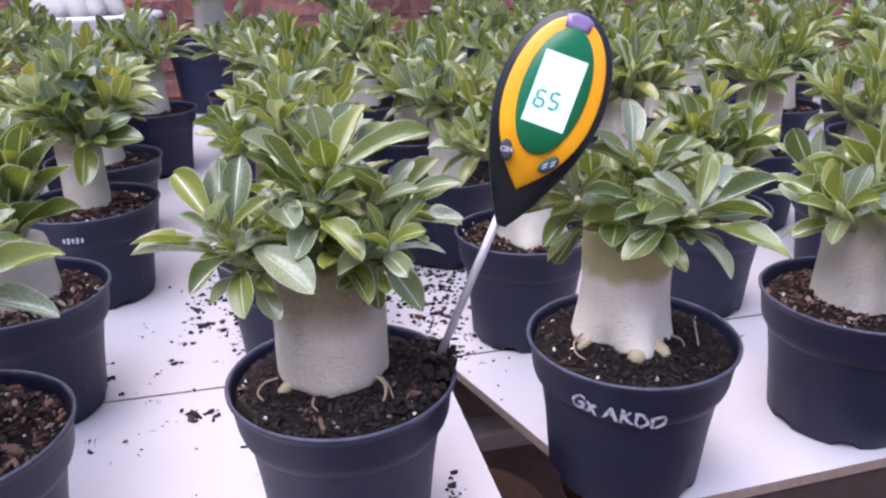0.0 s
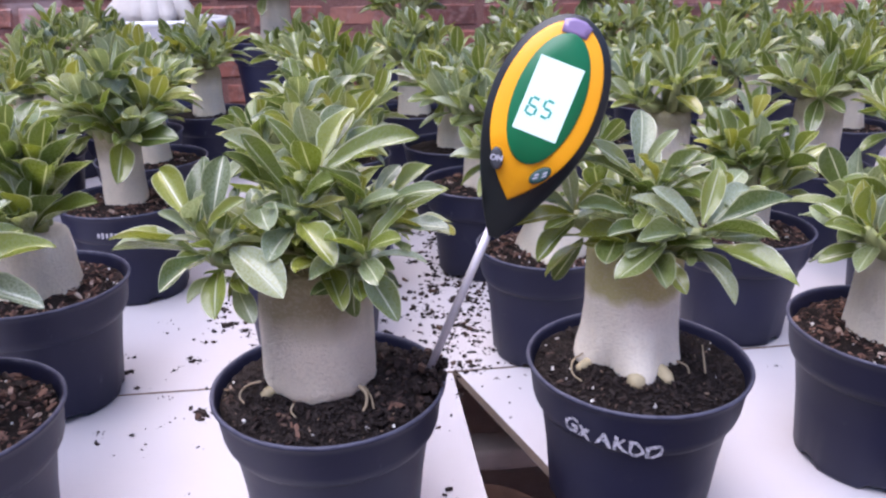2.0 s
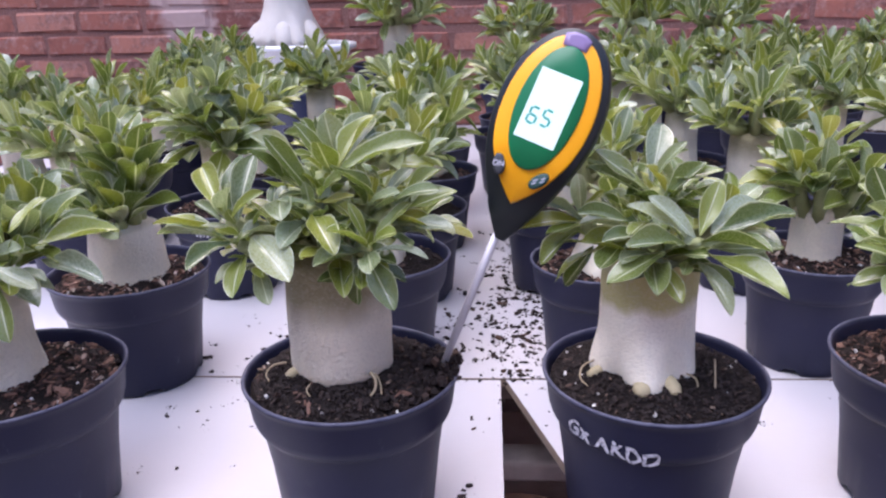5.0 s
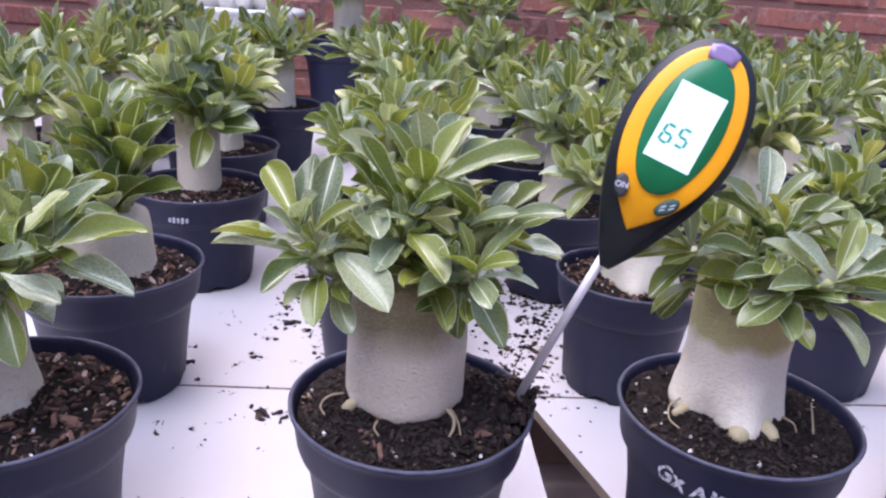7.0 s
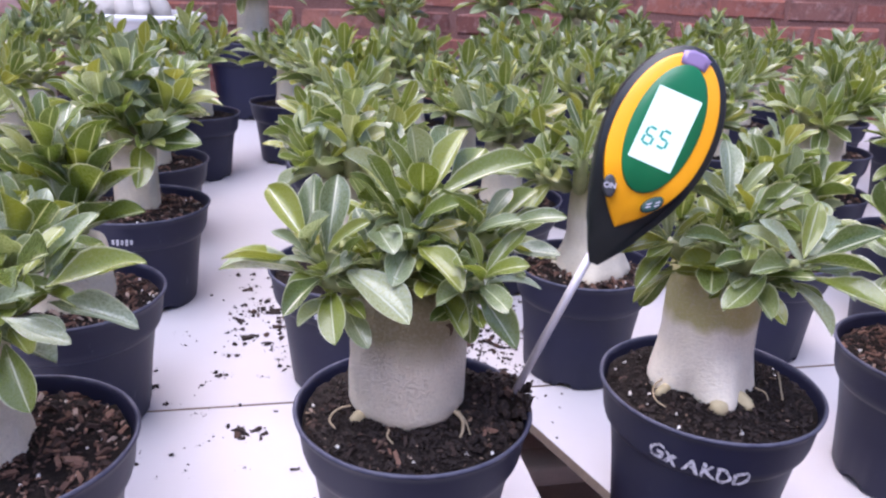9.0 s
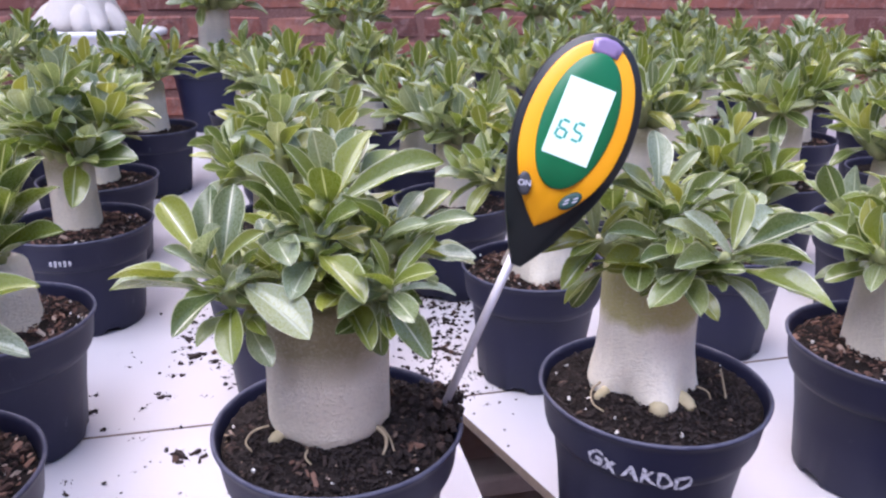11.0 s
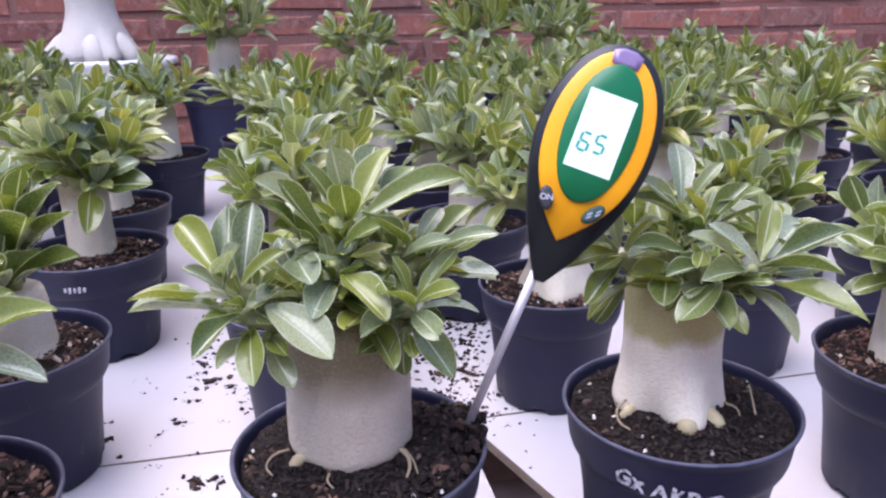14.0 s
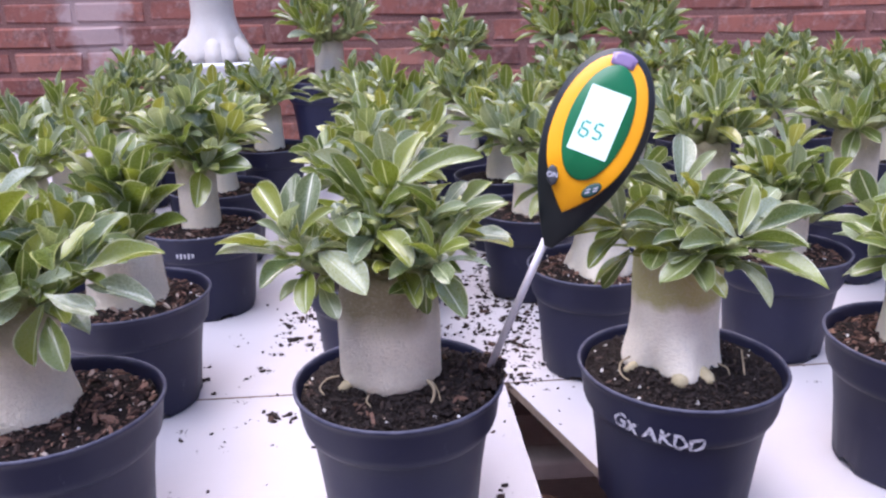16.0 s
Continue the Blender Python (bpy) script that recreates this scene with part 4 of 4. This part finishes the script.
win = [(-0.0068, 0.0345), (0.0066, 0.0345), (0.0076, 0.0408), (0.003, 0.0428), (-0.003, 0.0428), (-0.0076, 0.0408)]
part("light_sensor", plate(win, -0.001, 0.0015, 0.0003), PURPLE, meter, "small violet light sensor window")
for bx, by, rx, ry, rot, mat, lab in ((-0.0135, -0.0376, 0.0034, 0.0062, 22, BUTTON, "dark grey ON button"), (0.0112, -0.0378, 0.0034, 0.0066, -38, BUTTON_G, "dark green oval button")):
    btn = part("button", lathe([(1.0, -0.001), (1.0, 0.0012), (0.93, 0.0017), (0.6, 0.0019)], 28, None, True, True), mat, meter, lab)
    btn.matrix_basis = pose(bx, by, 0.0006 + back_off(by), 0, 0, rot) @ Matrix.Diagonal((rx, ry, 1, 1))
cu = bpy.data.curves.new("legend", "FONT")
cu.body, cu.size, cu.align_x, cu.align_y, cu.extrude, cu.offset = "ON", 0.0042, "CENTER", "CENTER", 0.0001, 0.00012
ob = bpy.data.objects.new("legend", cu)
me = bpy.data.meshes.new_from_object(ob)
bpy.data.objects.remove(ob)
me.materials.clear()
me.materials.append(INK)
part("legend", me, INK, meter, "white ON lettering", m=pose(-0.0135, -0.0376, 0.0027 + back_off(-0.0376), 0, 0, 14))
for k in range(4):
    part("legend_bar", box(0.0028, 0.0007, 0.0002), INK, meter, "", False, pose(0.0112 + (-0.0019 if k % 2 else 0.0019), -0.0378 + (0.0009 if k < 2 else -0.0009) + (0.0012 if k % 2 == 0 else -0.0012), 0.0027 + back_off(-0.038), 0, 0, 42))
part("probe", tube([(-0.003, -0.072, -0.0235), (-0.0045, -0.127, -0.0385), (-0.006, -0.2, -0.0585)], (0.0025, 0.0025, 0.0022), 16), ROD, meter, "thin bare steel probe rod")

# ---- the bonsai in a white tray ----
stand = thing("upturned_pot", (-0.672, 1.33, 0.0), "upturned dark plastic pot under a white bonsai tray", "flower pot")
part("pot_wall", lathe([(0.1, 0.0), (0.1, 0.008), (0.096, 0.01), (0.082, 0.15), (0.078, 0.155), (0.0, 0.155)][:-1], 40, None, True, True), POT, stand)
bonsai = thing("bonsai_tray_plant", (-0.672, 1.33, 0.155), "old desert rose with thick white trunk in a white oval tray", "bonsai")
tr = lathe([(0.12, 0.0), (0.128, 0.004), (0.15, 0.045), (0.158, 0.05), (0.166, 0.052), (0.168, 0.058), (0.166, 0.064), (0.156, 0.065), (0.15, 0.06), (0.146, 0.048)], 64)
tray = part("tray", tr, CERAMIC, bonsai, "glazed white oval tray")
tray.matrix_basis = Matrix.Diagonal((1.0, 0.72, 1, 1))
sb = part("soil", soil_mesh(77, 0.052, 0.006), SOIL, bonsai)
sb.matrix_basis = Matrix.Diagonal((2.26, 1.62, 1, 1))
part("trunk", trunk_mesh(70, 0.05, 0.3, 0.088, 0.05, 0.05, 0.24, 5, BARK_OLD), BARK_OLD, bonsai, "thick smooth white trunk")
for a, ln in ((-1.2, 0.075), (-0.25, 0.085), (-2.8, 0.085)):
    c, s_ = math.cos(a), math.sin(a)
    part("root", tube([(0.045 * c, 0.045 * s_, 0.11), (0.062 * c, 0.062 * s_, 0.092), (ln * c, ln * s_, 0.07), (ln * 1.12 * c, ln * 1.12 * s_, 0.045)], (0.018, 0.024, 0.022, 0.013), 12), BARK_OLD, bonsai)
for k, (b0, t0, nn, ll) in enumerate(dome_shoots(300, 0.3, 0.09, 6, 9, 0.06, 0.04)):
    add_shoot(bonsai, b0, t0, nn, ll, 900 + k, SMALL)

# ---- soil spilled on the boards ----
rng = random.Random(77)
bm = bmesh.new()


def strew(cx, cy, sx, sy, count, size, turn=-0.3):
    """Crumbs in loose clusters round a middle, a few large and many fine."""
    left = int(count * 1.7)
    while left > 0:
        a, b = rng.gauss(0, sx), rng.gauss(0, sy)
        x, y = cx + a * math.cos(turn) - b * math.sin(turn), cy + a * math.sin(turn) + b * math.cos(turn)
        near, lead = rng.choice((1, 2, 4, 9, 16)), rng.choice((0.5, 0.7, 1.0, 1.3))
        for k in range(min(near, left)):
            z = 0.85 * size * (lead if k == 0 else lead * rng.choice((0.15, 0.2, 0.3, 0.5)))
            r = 0 if k == 0 else abs(rng.gauss(0, 0.0055))
            t = rng.uniform(0, 6.28)
            add_bit(bm, (x + r * math.cos(t), y + 0.7 * r * math.sin(t), 0.3 * z), z, rng, 0.5, rng.choice((0.9, 1.0, 1.2, 1.5, 2.4)))
        left -= near


strew(0.085, 0.5, 0.03, 0.1, 1300, 0.0026, 0.3)
strew(0.078, 0.34, 0.028, 0.055, 620, 0.0026, 0.3)
strew(0.09, 0.265, 0.03, 0.015, 90, 0.0024)
strew(0.11, 0.226, 0.03, 0.003, 60, 0.0024, 0.25)
strew(-0.125, 0.3, 0.03, 0.06, 110, 0.0022, 0.3)
strew(-0.14, 0.42, 0.02, 0.05, 110, 0.0026, 0.3)
strew(-0.122, 0.345, 0.016, 0.028, 190, 0.0032, 0.3)
strew(-0.13, 0.225, 0.04, 0.06, 60, 0.0017)
strew(-0.12, 0.1, 0.05, 0.055, 50, 0.0019)
strew(-0.19, 0.19, 0.006, 0.004, 16, 0.003)
strew(-0.135, 0.29, 0.008, 0.006, 16, 0.0035)
strew(-0.0907, 0.1264, 0.004, 0.004, 14, 0.004)
strew(-0.075, 0.128, 0.003, 0.003, 4, 0.0022)
strew(-0.166, 0.166, 0.003, 0.003, 8, 0.003)
strew(-0.1, 0.08, 0.06, 0.05, 30, 0.0016)
strew(-0.04, 0.06, 0.06, 0.05, 26, 0.0021)
strew(0.12, 0.05, 0.004, 0.006, 10, 0.0032)
strew(0.115, 0.033, 0.005, 0.006, 10, 0.0032)
strew(0.14, 0.18, 0.02, 0.02, 12, 0.0024)
strew(0.33, 0.16, 0.03, 0.04, 22, 0.0016)
strew(0.1, 0.15, 0.015, 0.03, 12, 0.0014)
strew(-0.3, 0.3, 0.2, 0.3, 90, 0.0018)
strew(0.3, 0.45, 0.25, 0.2, 130, 0.0018)
tagged(new("spilled_soil", finish(bm, "spilled_soil", CRUMB, False)), "dark potting soil crumbs scattered over white boards", "spilled soil", kind="stuff")

# pots stowed on the shelf below
for x, y, turn in ((0.13, 0.17, 20), (0.29, 0.21, 130), (-0.06, 0.16, 250)):
    p = thing("empty_pot", (x, y, -0.29), "dusty brown clay pot stowed under the bench", "flower pot", "stowed pots", turn)
    part("pot_wall", CLAY_POT, TERRA, p, m=Matrix.Diagonal((1.05, 1.05, 1.5, 1)))
